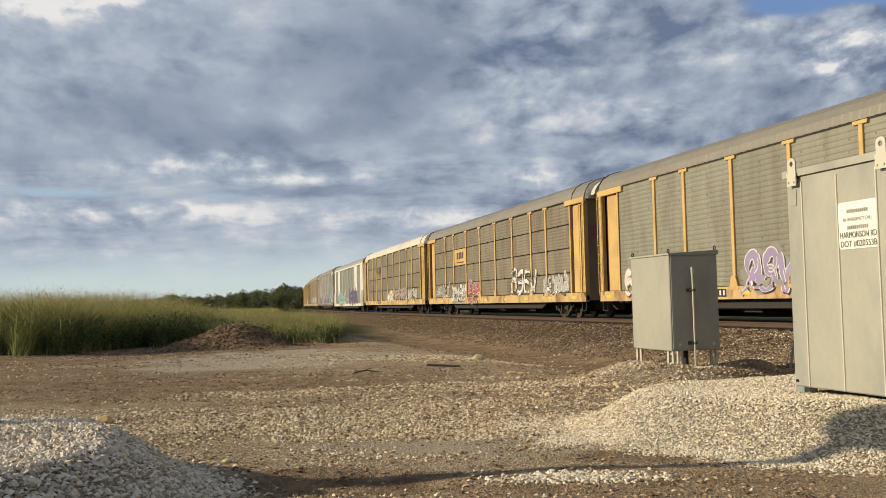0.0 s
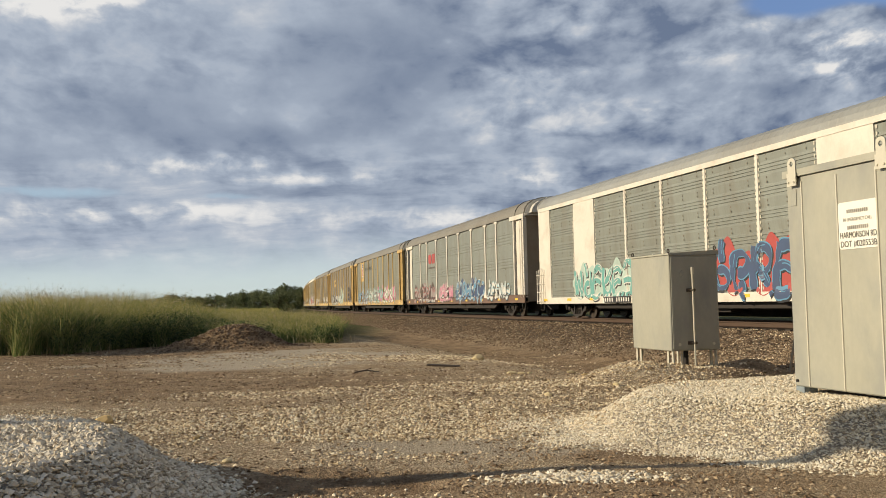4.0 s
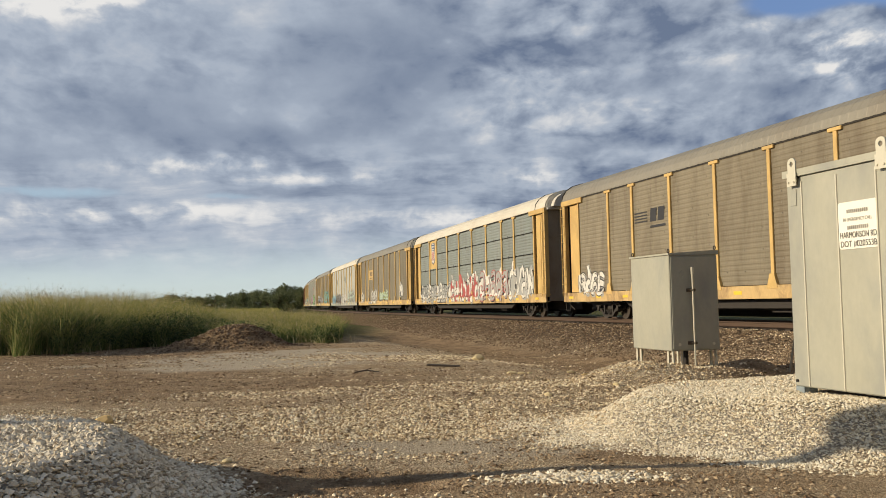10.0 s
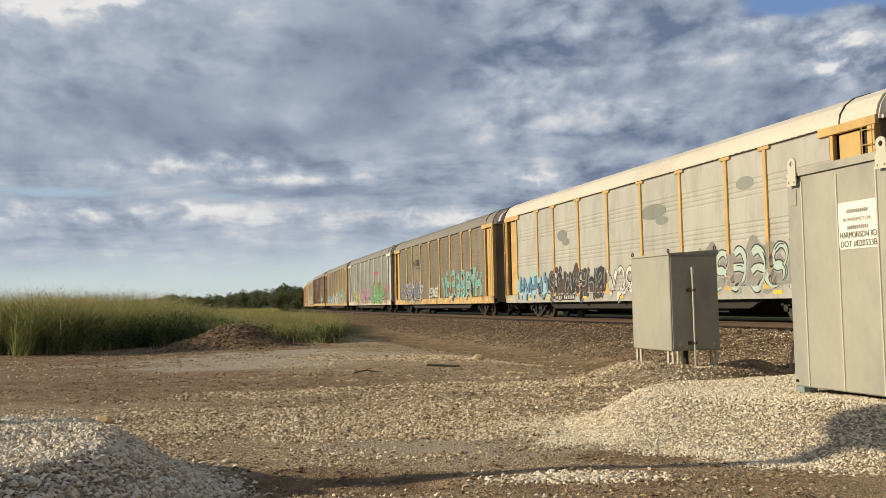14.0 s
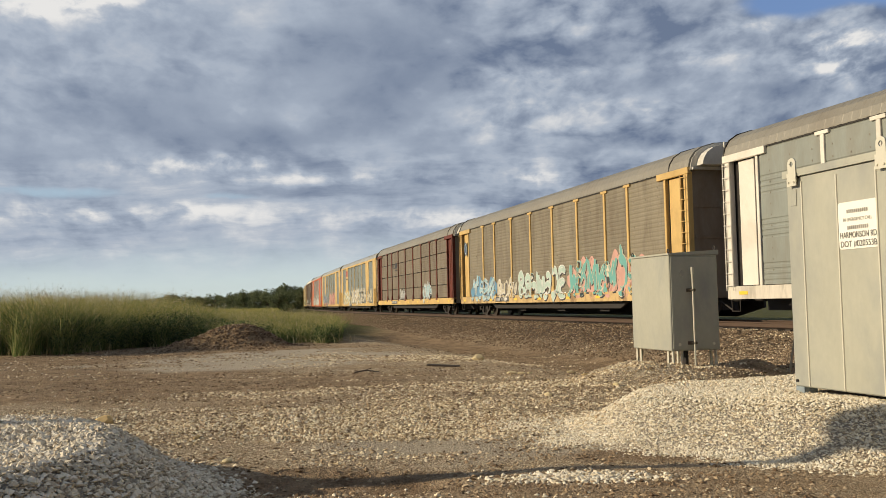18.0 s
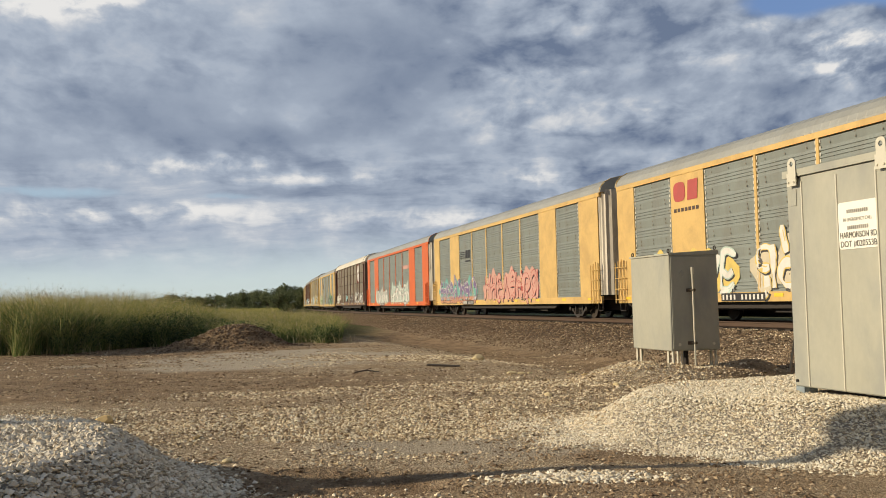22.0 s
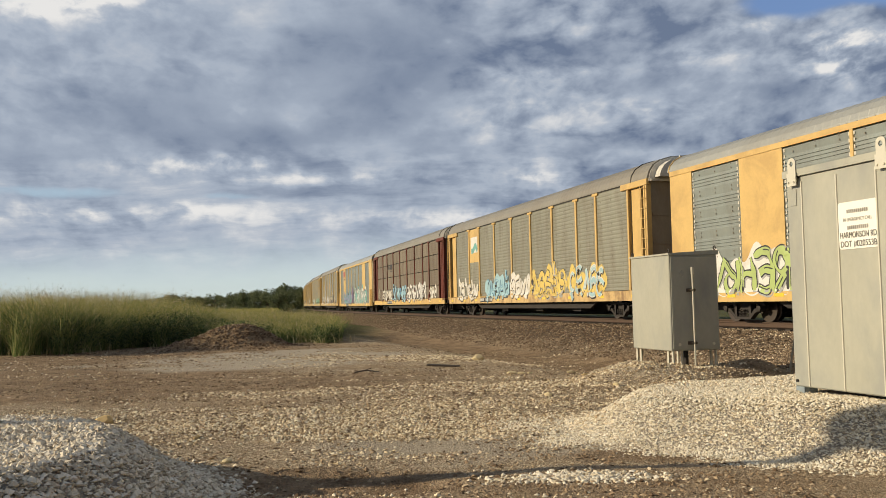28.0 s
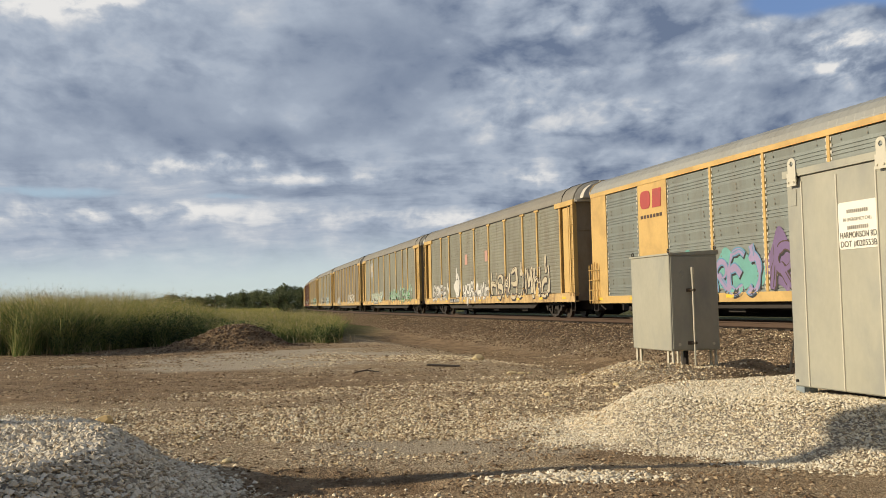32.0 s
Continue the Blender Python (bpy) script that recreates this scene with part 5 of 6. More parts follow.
def lug(bm):
    # lifting eye: a plate with a hole
    n = 12
    out = [(-0.06, -0.19), (0.06, -0.19), (0.065, 0.03)] + [(0.065 * math.cos(a), 0.05 + 0.05 * math.sin(a)) for a in np.linspace(0.3, math.pi - 0.3, 6)] + [(-0.065, 0.03)]
    ring = [(0.028 * math.cos(a), 0.035 + 0.028 * math.sin(a)) for a in np.linspace(-math.pi * 0.6, math.pi * 1.4, len(out), endpoint=False)]
    for y0, y1 in ((-0.014, 0.0),):
        A = [[bm.verts.new((x, y, z)) for x, z in out] for y in (y0, y1)]
        B = [[bm.verts.new((x, y, z)) for x, z in ring] for y in (y0, y1)]
        k = len(out)
        for i in range(k):
            j = (i + 1) % k
            bm.faces.new((A[0][i], A[0][j], B[0][j], B[0][i]))
            bm.faces.new((A[1][i], A[1][j], B[1][j], B[1][i]))
            bm.faces.new((A[0][i], A[0][j], A[1][j], A[1][i]))
            bm.faces.new((B[0][i], B[0][j], B[1][j], B[1][i]))
    box(bm, -0.075, 0.075, -0.022, -0.014, -0.20, -0.06)
    for x in (-0.045, 0.045):
        turned(bm, (x, -0.022, -0.16), (0, -1, 0), ((0, 0.012), (0.012, 0.012)), 6)


def big_cabinet():
    base = Vector((3.716, 10.0, CAM_Z - 0.965))
    cab = new("signal_cabinet")
    cab.matrix_basis = facing(base)
    H, W, D = 2.215, 2.6, 1.9
    part("body", shaped("cabinet body", M["steel"], lambda bm: box(bm, 0, W, 0, D, 0, H, 0.012)), cab)

    def lid(bm):
        loft(bm, [[(x, -0.03, H), (x, D + 0.03, H), (x, D + 0.03, H + 0.06), (x, D / 2, H + 0.11), (x, -0.03, H + 0.075)] for x in (-0.03, W + 0.03)])
    part("roof_cap", shaped("cabinet cap", M["steel"], lid), cab)
    for x in (0.252, 0.79, 1.342, 1.88, 2.35):
        part("seam_rib", shaped("seam rib", M["steel_bright"], lambda bm: extrude_z(bm, [(-0.012, 0.0), (-0.008, -0.012), (0.008, -0.012), (0.012, 0.0)], 0.01, H - 0.06)), cab, "raised bright folded seam", pose(x, 0.001, 0))
    for x in (0.155, 1.47):
        part("lifting_lug", shaped("lug", M["steel_bright"], lug), cab, "", pose(x, -0.031, H + 0.10))
    part("cover_tab", shaped("tab", M["steel"], lambda bm: box(bm, -0.045, 0.045, -0.008, 0, -0.09, 0.09, 0.003)), cab, "", pose(0.12, 0, 2.0))
    for y in (0.25, D - 0.25):
        part("skid", shaped("skid", M["dark"], lambda bm: box(bm, 0.32, W - 0.1, -0.1, 0.1, -0.12, 0.0)), cab, "black steel skid", pose(0, y, 0))
    part("foot_bracket", shaped("foot", M["blue_steel"], lambda bm: (box(bm, -0.07, 0.07, 0.0, 0.012, -0.10, 0.0), box(bm, -0.07, 0.07, 0.0, 0.16, -0.10, -0.09), box(bm, 0.058, 0.07, 0.0, 0.16, -0.10, 0.0))), cab, "bluish steel anchor bracket", pose(0.09, 0.0, 0))
    part("anchor_bolt", shaped("bolt", M["dark"], lambda bm: turned(bm, (0, 0, 0), (0, -1, 0), ((0, 0.016), (0.02, 0.016)), 6)), cab, "", pose(0.06, 0, 0.06))

    sign = part("notice", shaped("notice", M["sign"], lambda bm: rounded(bm, 0.545, 0.462, 0.03, 0.004)), cab, "white enamel emergency notice with black lettering", pose(1.076, -0.004, 1.631))
    turn = pose(0, 0, 0, 90, 0, 0)
    for txt, z, h, w in (("IN EMERGENCY CALL", 0.055, 0.05, 0.40), ("HARMONSON RD", -0.098, 0.085, 0.50), ("DOT #020553B", -0.184, 0.085, 0.50)):
        lettering("lettering", txt, h, M["ink"] if h > 0.06 else M["ink_faded"], sign, pose(0, -0.006, z) @ turn, w)
    for z, w in ((0.137, 0.29), (-0.022, 0.29)):
        part("lettering_bar", shaped(f"bar {w} {z}", M["ink_faded"], lambda bm: [box(bm, x, x + 0.018, -0.0005, 0.0005, -0.018, 0.018) for x in np.arange(-w / 2, w / 2, 0.027)]), sign, "", pose(0, -0.006, z))
    tagged(cab, "tall grey galvanised steel signal cabinet on white gravel", "cabinet")


def extrude_z(bm, prof, z0, z1):
    loft(bm, [[(x, y, z) for x, y in prof] for z in (z0, z1)])


def rounded(bm, w, h, r, t):
    pts = []
    for cx, cz, a0 in ((w / 2 - r, h / 2 - r, 0), (-w / 2 + r, h / 2 - r, 90), (-w / 2 + r, -h / 2 + r, 180), (w / 2 - r, -h / 2 + r, 270)):
        pts += [(cx + r * math.cos(radians(a0 + q)), cz + r * math.sin(radians(a0 + q))) for q in (0, 30, 60, 90)]
    loft(bm, [[(x, y, z) for x, z in pts] for y in (-t / 2, t / 2)])


def small_cabinet():
    corner = Vector((3.989, 16.5, CAM_Z - 0.943))
    cab = new("relay_cabinet")
    cab.matrix_basis = facing(corner)
    L, W, H = 1.445, 0.967, 1.70
    st = M["steel"]
    part("body", shaped("relay body", st, lambda bm: box(bm, -L, 0, 0, W, 0, H, 0.012)), cab)
    part("lid", shaped("relay lid", st, lambda bm: loft(bm, [[(x, -0.02, H), (x, W + 0.02, H), (x, W + 0.02, H + 0.085), (x, -0.02, H + 0.03)] for x in (-L - 0.02, 0.025)])), cab, "sloping overhanging lid")
    for x, y in ((-0.06, 0.03), (-L + 0.03, 0.03), (-0.02, W - 0.03)):
        part("lifting_eye", shaped("eye", M["dark"], lambda bm: [rod(bm, (0.035 * math.cos(a), 0, 0.04 + 0.035 * math.sin(a)), (0.035 * math.cos(a + 0.7), 0, 0.04 + 0.035 * math.sin(a + 0.7)), 0.011, 6) for a in np.arange(0, 6.3, 0.7)]), cab, "", pose(x, y, H + 0.028 + 0.055 * y / W))
    part("door", shaped("relay door", st, lambda bm: box(bm, 0.0, 0.012, 0.03, W - 0.03, 0.03, H - 0.03, 0.004)), cab)
    # paler steel than the door's, so the bar looks caught by the sun
    part("locking_bar", shaped("lock bar", M["steel_bright"], lambda bm: (rod(bm, (0.10, 0.405, -0.30), (0.10, 0.402, 1.36), 0.017, 10), box(bm, 0.075, 0.12, 0.378, 0.428, 1.34, 1.48, 0.012))), cab, "steel locking bar, sunlit brightness put into its colour")
    for z in (1.07, 0.135):
        part("bar_bracket", shaped("bar bracket", M["wheel"], lambda bm: (box(bm, 0.012, 0.12, 0.36, 0.45, -0.012, 0.012), box(bm, 0.012, 0.03, 0.32, 0.48, -0.03, 0.03))), cab, "", pose(0, 0, z))
    part("round_boss", shaped("boss", st, lambda bm: turned(bm, (0.012, 0, 0), (1, 0, 0), ((0, 0.05), (0.012, 0.045)), 16)), cab, "", pose(0, 0.245, 1.37))
    for y in (0.16, 0.84):
        part("door_bolt", shaped("door bolt", M["steel_bright"], lambda bm: turned(bm, (0.012, 0, 0), (1, 0, 0), ((0, 0.03), (0.01, 0.025)), 10)), cab, "", pose(0, y, 0.11))
    for x in (-L + 0.05, -L + 0.20, -0.22, -0.06):
        for y in (0.05, W - 0.06):
            part("leg", shaped("leg", M["steel_bright"], lambda bm: (box(bm, -0.03, 0.03, -0.005, 0.005, -0.42, 0), box(bm, -0.03, -0.02, 0.0, 0.05, -0.42, 0))), cab, "", pose(x, y, 0))
    part("conduit", shaped("conduit", M["dark"], lambda bm: rod(bm, (-0.3, 0.45, -0.45), (-0.3, 0.45, 0.0), 0.045, 10)), cab, "")
    tagged(cab, "grey steel relay cabinet standing on short legs", "cabinet")


big_cabinet()
small_cabinet()


# ---- stones, grass, trees ----
def islands(name, stops, rough=0.9, translucent=False):
    """Colour that differs from piece to piece within a joined mesh."""
    m = bpy.data.materials.new(name)
    m.use_nodes = True
    k = Nodes(m.node_tree)
    g = k.tree.nodes.new("ShaderNodeNewGeometry")
    r = k.tree.nodes.new("ShaderNodeValToRGB")
    while len(r.color_ramp.elements) < len(stops):
        r.color_ramp.elements.new(0.5)
    for i, (e, c) in enumerate(zip(r.color_ramp.elements, stops)):
        e.position, e.color = i / (len(stops) - 1), (*c, 1)
    k.put(r.inputs[0], g.outputs["Random Per Island"])
    co = k.tree.nodes.new("ShaderNodeTexCoord").outputs["Object"]
    n = k.noise(co, 30, 4)
    col = k.mix(0.35, r.outputs[0], k.add("ShaderNodeCombineColor", Red=n, Green=n, Blue=n).outputs[0], "OVERLAY")
    out = k.tree.nodes.new("ShaderNodeOutputMaterial")
    if translucent:
        d = k.add("ShaderNodeBsdfDiffuse", Color=col)
        t = k.add("ShaderNodeBsdfTranslucent", Color=col)
        x = k.add("ShaderNodeMixShader", Fac=0.4)
        k.tree.links.new(d.outputs[0], x.inputs[1])
        k.tree.links.new(t.outputs[0], x.inputs[2])
        k.tree.links.new(x.outputs[0], out.inputs[0])
    else:
        b = k.add("ShaderNodeBsdfPrincipled", Roughness=rough)
        k.put(b.inputs["Base Color"], col)
        k.put(b.inputs["Specular IOR Level"], 0.25)
        k.tree.links.new(b.outputs[0], out.inputs[0])
    return m


def ico():
    bm = bmesh.new()
    bmesh.ops.create_icosphere(bm, subdivisions=1, radius=1.0)
    v = np.array([p.co for p in bm.verts])
    f = np.array([[q.index for q in p.verts] for p in bm.faces])
    bm.free()
    return v, f


ICO_V, ICO_F = ico()
# a split lump with eight faces for the small crushed stone
OCT_V = np.array([(1.1, 0, 0.1), (0, 1.1, -0.1), (-1.1, 0, 0.1), (0, -1.1, -0.1), (0.15, 0.1, 1.1), (-0.1, 0, -1.1)])
OCT_F = np.array([(0, 1, 4), (1, 2, 4), (2, 3, 4), (3, 0, 4), (1, 0, 5), (2, 1, 5), (3, 2, 5), (0, 3, 5)])


def stones(name, xy, size, mat, label, seed, sink=0.25, flat=0.65, lump_v=ICO_V, lump_f=ICO_F):
    rng = np.random.default_rng(seed)
    n = len(xy)
    shape = lump_v[None] * rng.uniform(0.62, 1.25, (n, len(lump_v), 1))
    shape = shape * (size[:, None, None] * rng.uniform(0.7, 1.3, (n, 1, 3)))
    shape[:, :, 2] *= flat
    a = rng.uniform(0, 6.28, n)
    c, s = np.cos(a)[:, None], np.sin(a)[:, None]
    tilt = rng.uniform(-0.5, 0.5, (n, 1))
    x = shape[:, :, 0] * c - shape[:, :, 1] * s
    y = shape[:, :, 0] * s + shape[:, :, 1] * c
    z = shape[:, :, 2] + tilt * shape[:, :, 0]
    z0 = height(xy[:, 0], xy[:, 1]) + size * flat * (1 - 2 * sink) * 0.6
    v = np.stack([x + xy[:, :1], y + xy[:, 1:], z + z0[:, None]], -1).reshape(-1, 3)
    f = (lump_f[None] + (np.arange(n) * len(lump_v))[:, None, None]).reshape(-1, 3)
    return tagged(bulk(name, v, f, [mat]), label, "gravel", kind="stuff")


def make_stones():
    rng = np.random.default_rng(5)
    pale = islands("crushed limestone", [(0.52, 0.43, 0.30), (0.72, 0.635, 0.48), (0.82, 0.755, 0.61), (0.90, 0.85, 0.73)])
    heap = islands("grey crushed limestone", [(0.36, 0.29, 0.20), (0.66, 0.58, 0.45), (0.82, 0.74, 0.59), (0.91, 0.85, 0.73)])
    brown = islands("brown ballast stone", [(0.09, 0.06, 0.038), (0.18, 0.125, 0.08), (0.28, 0.205, 0.135), (0.46, 0.37, 0.26)])
    mixed = islands("scattered limestone", [(0.20, 0.135, 0.08), (0.50, 0.385, 0.24), (0.74, 0.61, 0.41), (0.84, 0.73, 0.53), (0.92, 0.85, 0.68)])
    # pad by the large cabinet
    q = rng.uniform((0.6, 6.6), (7.4, 13.0), (190000, 2))
    r = pad_reach(q[:, 0], q[:, 1]) + 0.08 * wobble(q[:, 0], q[:, 1], 0.7, 4)
    q = q[(r < 0.97 + 0.16 * rng.random(len(r)) ** 3) & (q[:, 0] < 0.49 * q[:, 1] + 0.4) & (q[:, 1] < 11.7 + 0.6 * rng.random(len(q)))]
    stones("gravel_pad", q, 0.0065 + 0.015 * rng.random(len(q)) ** 2.0, pale, "bright crushed limestone gravel spread in a low pad", 6, lump_v=OCT_V, lump_f=OCT_F)
    # tipped heap
    q = rng.uniform((-6.4, 4.6), (-1.0, 10.0), (80000, 2))
    r = heap_reach(q[:, 0], q[:, 1]) + 0.05 * wobble(q[:, 0], q[:, 1], 0.6, 52)
    q = q[(r < 0.97 + 0.14 * rng.random(len(r)) ** 2.5) & (q[:, 0] > -0.52 * q[:, 1] - 0.6)]
    stones("gravel_heap", q, 0.007 + 0.026 * rng.random(len(q)) ** 1.9, heap, "grey white crushed stone tipped in a heap", 7, lump_v=OCT_V, lump_f=OCT_F)
    # loose stones over the yard
    y = 5.5 + 23 * rng.random(430000) ** 1.4
    x = y * rng.uniform(-0.52, 0.40, len(y))
    d = wobble(x / 3.0, y, 1.6, 20) * 0.7 + wobble(x / 2, y, 0.5, 21) * 0.4
    keep = rng.random(len(x)) < np.clip(0.40 + 1.6 * d + 0.4 * smooth(y, 8.3, 8.8) * (1 - smooth(y, 10.5, 12.0)) * smooth(x, -2.4, -1.6), 0.02, 1) * np.where(off_track(x, y) < 8.5, 0.35, 1.0) * (1 - 0.93 * smooth(-x, 3.0, 5.0) * smooth(y, 13.5, 16.0)) * np.where((y < 7.9) | (mound(x, y, -1.0, 7.7, 1.5, 0.8) < 0.9), 0.2, 1.0) * np.where((y > 16.5) & (y < 20) & (x < 0), 0.4, 1.0) * np.where(mound(x, y, 1.75, 8.85, 0.85, 0.42, -0.1) < 0.95, 0.12, 1.0)
    q = np.stack([x, y], -1)[keep]
    stones("loose_stones", q, (0.0045 + 0.022 * rng.random(len(q)) ** 4.5) * (0.75 + q[:, 1] / 34), mixed, "scattered pale pebbles trodden into brown earth", 8, lump_v=OCT_V, lump_f=OCT_F)
    # crumbs of earth and brown grit between them
    y = 5.5 + 27 * rng.random(60000) ** 1.25
    x = y * rng.uniform(-0.53, 0.42, len(y))
    keep = (off_track(x, y) > 7.0) & (heap_reach(x, y) > 1.0) & (pad_reach(x, y) > 1.0) & (wobble(x / 2.5, y, 0.9, 23) + 0.6 * wobble(x, y, 0.35, 24) > -0.45 + 0.5 * rng.random(len(y)))
    q = np.stack([x, y], -1)[keep]
    crumb = islands("brown grit", [(0.13, 0.085, 0.05), (0.24, 0.165, 0.10), (0.38, 0.28, 0.175), (0.56, 0.45, 0.31)])
    stones("earth_crumbs", q, (0.006 + 0.024 * rng.random(len(q)) ** 3.5) * (0.75 + q[:, 1] / 34), crumb, "brown earth crumbs and grit on packed ground", 10, flat=0.5, lump_v=OCT_V, lump_f=OCT_F)
    # a last scrape of gravel before the viewer
    q = np.stack([rng.normal(1.08, 0.34, 1100), rng.normal(7.72, 0.13, 1100)], -1)
    stones("gravel_scrape", q, 0.007 + 0.02 * rng.random(len(q)) ** 1.5, pale, "thin scrape of pale gravel on brown earth", 19)
    # ballast shoulder and slope on the near side
    s = -6 + 100 * rng.random(30000) ** 1.6
    w = -(1.6 + 4.8 * rng.random(len(s)) ** 0.9)
    q = np.stack([on_track(s, 0.0)[:, 0] + w * np.cos(heading(s)), on_track(s, 0.0)[:, 1] + w * np.sin(heading(s))], -1)
    stones("ballast", q, rng.uniform(0.020, 0.042, len(q)) * (1 + s.clip(0) / 120), brown, "brown crushed rock ballast beside the rails", 9, lump_v=OCT_V, lump_f=OCT_F)


make_stones()


def rock(name, xy, size, mat, label, seed, sq=(1.3, 0.9, 0.75)):
    rng = np.random.default_rng(seed)
    bm = bmesh.new()
    bmesh.ops.create_icosphere(bm, subdivisions=2, radius=1)
    for v in bm.verts:
        v.co *= 1 + 0.35 * noise.noise(v.co * 1.7 + Vector((seed, 0, 0)))
        v.co = Vector((v.co.x * sq[0], v.co.y * sq[1], v.co.z * sq[2])) * size
    me = bpy.data.meshes.new(name)
    bm.to_mesh(me)
    bm.free()
    me.materials.append(mat)
    ob = new(name, me)
    ob.matrix_basis = pose(xy[0], xy[1], float(height(xy[0], xy[1])) + size * sq[2] * 0.55, 0, 0, rng.uniform(0, 360))
    tagged(ob, label, "rock")


BOARD, STICK = (-0.05, 21.57), (-1.70, 20.04)


def LOOSE(stone, ochre):
    flat, round_ = (1.4, 0.9, 0.5), (1.3, 0.9, 0.75)
    pale, warm = "pale yellow limestone lump on dark earth", "ochre stone lump lying among gravel"
    return [("boulder", (0.84, 23.76), 0.13, stone, pale, round_), ("stone", (1.32, 18.8), 0.075, stone, pale, flat), ("stone", (1.50, 18.77), 0.06, stone, pale, flat), ("stone", (1.68, 18.8), 0.05, stone, pale, flat),
            ("stone", (2.58, 19.35), 0.07, stone, pale, flat), ("stone", (2.51, 16.91), 0.05, ochre, warm, flat), ("stone", (-4.28, 11.77), 0.095, ochre, warm, round_), ("stone", (-2.79, 10.48), 0.05, ochre, warm, (1.8, 0.5, 0.5)),
            ("stone", (-2.06, 8.8), 0.05, stone, pale, flat), ("stone", (1.52, 14.0), 0.05, stone, pale, round_), ("stone", (2.78, 15.35), 0.05, stone, pale, round_)]


def make_loose():
    stone = material("pale yellow limestone", (0.66, 0.55, 0.33), 0.9, 0, 0.3, 6.0, 0.5, 25)
    ochre = material("ochre sandstone", (0.66, 0.49, 0.24), 0.9, 0, 0.3, 6.0, 0.5, 25)
    wood = material("dark weathered board", (0.06, 0.045, 0.035), 0.9, 0, 0.3, 4.0, 0.4, 30)
    for nm, xy, size, mt, lab, sq in LOOSE(stone, ochre):
        rock(nm, xy, size, mt, lab, int(abs(xy[0] * 13 + xy[1] * 7)) + 3, sq)
    board = new("board", shaped("board", wood, lambda bm: box(bm, -0.38, 0.38, -0.09, 0.09, 0.0, 0.03, 0.006)))
    board.matrix_basis = pose(BOARD[0], BOARD[1], float(height(*BOARD)) + 0.01, 2, 3, -8)
    tagged(board, "dark weathered board lying on the gravel", "board")
    stick = new("branch", shaped("branch", wood, lambda bm: (rod(bm, (-0.25, 0, 0.03), (0.0, 0.03, 0.07), 0.016, 6), rod(bm, (0, 0.03, 0.07), (0.28, -0.03, 0.03), 0.012, 6), rod(bm, (-0.05, 0.02, 0.06), (0.12, 0.16, 0.10), 0.009, 6))))
    stick.matrix_basis = pose(STICK[0], STICK[1], float(height(*STICK)) + 0.0, 0, 0, 10)
    tagged(stick, "short dead branch lying on the ground", "branch")
    pipe = material("weathered pale stake", (0.40, 0.34, 0.25), 0.8, 0, 0.25, 4.0, 0.3, 30)
    stake = new("stake", shaped("stake", pipe, lambda bm: rod(bm, (-0.02, 0, -0.15), (0.12, 0.0, 0.60), 0.022, 8)))
    stake.matrix_basis = pose(6.30, 17.2, float(height(6.30, 17.2)))
    tagged(stake, "thin pale stake leaning in dark ballast", "stake")
    # invented post and disc out of view, added to shade a band of yard
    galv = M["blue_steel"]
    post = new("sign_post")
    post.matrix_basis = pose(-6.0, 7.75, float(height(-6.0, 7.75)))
    part("pole", shaped("shadow pole", galv, lambda bm: turned(bm, (0, 0, -0.2), (0, 0, 1), ((0, 0.11), (0.5, 0.11), (0.52, 0.10), (3.3, 0.095), (3.72, 0.09), (3.74, 0.05)), 16)), post)
    part("sign_disc", shaped("shadow disc", galv, lambda bm: turned(bm, (0.10, 0, 3.30), (1, 0, 0), ((0, 0.33), (0.01, 0.34), (0.02, 0.33)), 28)), post)
    tagged(post, "unseen grey post and disc added to cast a shadow band", "sign post")
    # broken earth on the heap before the grass
    rng = np.random.default_rng(77)
    q = np.stack([rng.normal(-7.6, 1.25, 3200), rng.normal(33.7, 0.7, 3200)], -1)
    clod = islands("earth clods", [(0.10, 0.065, 0.042), (0.17, 0.115, 0.072), (0.24, 0.17, 0.11), (0.36, 0.28, 0.19)])
    stones("earth_clods", q, 0.015 + 0.05 * rng.random(len(q)) ** 3.0, clod, "dark broken earth and stones heaped before grass", 78)


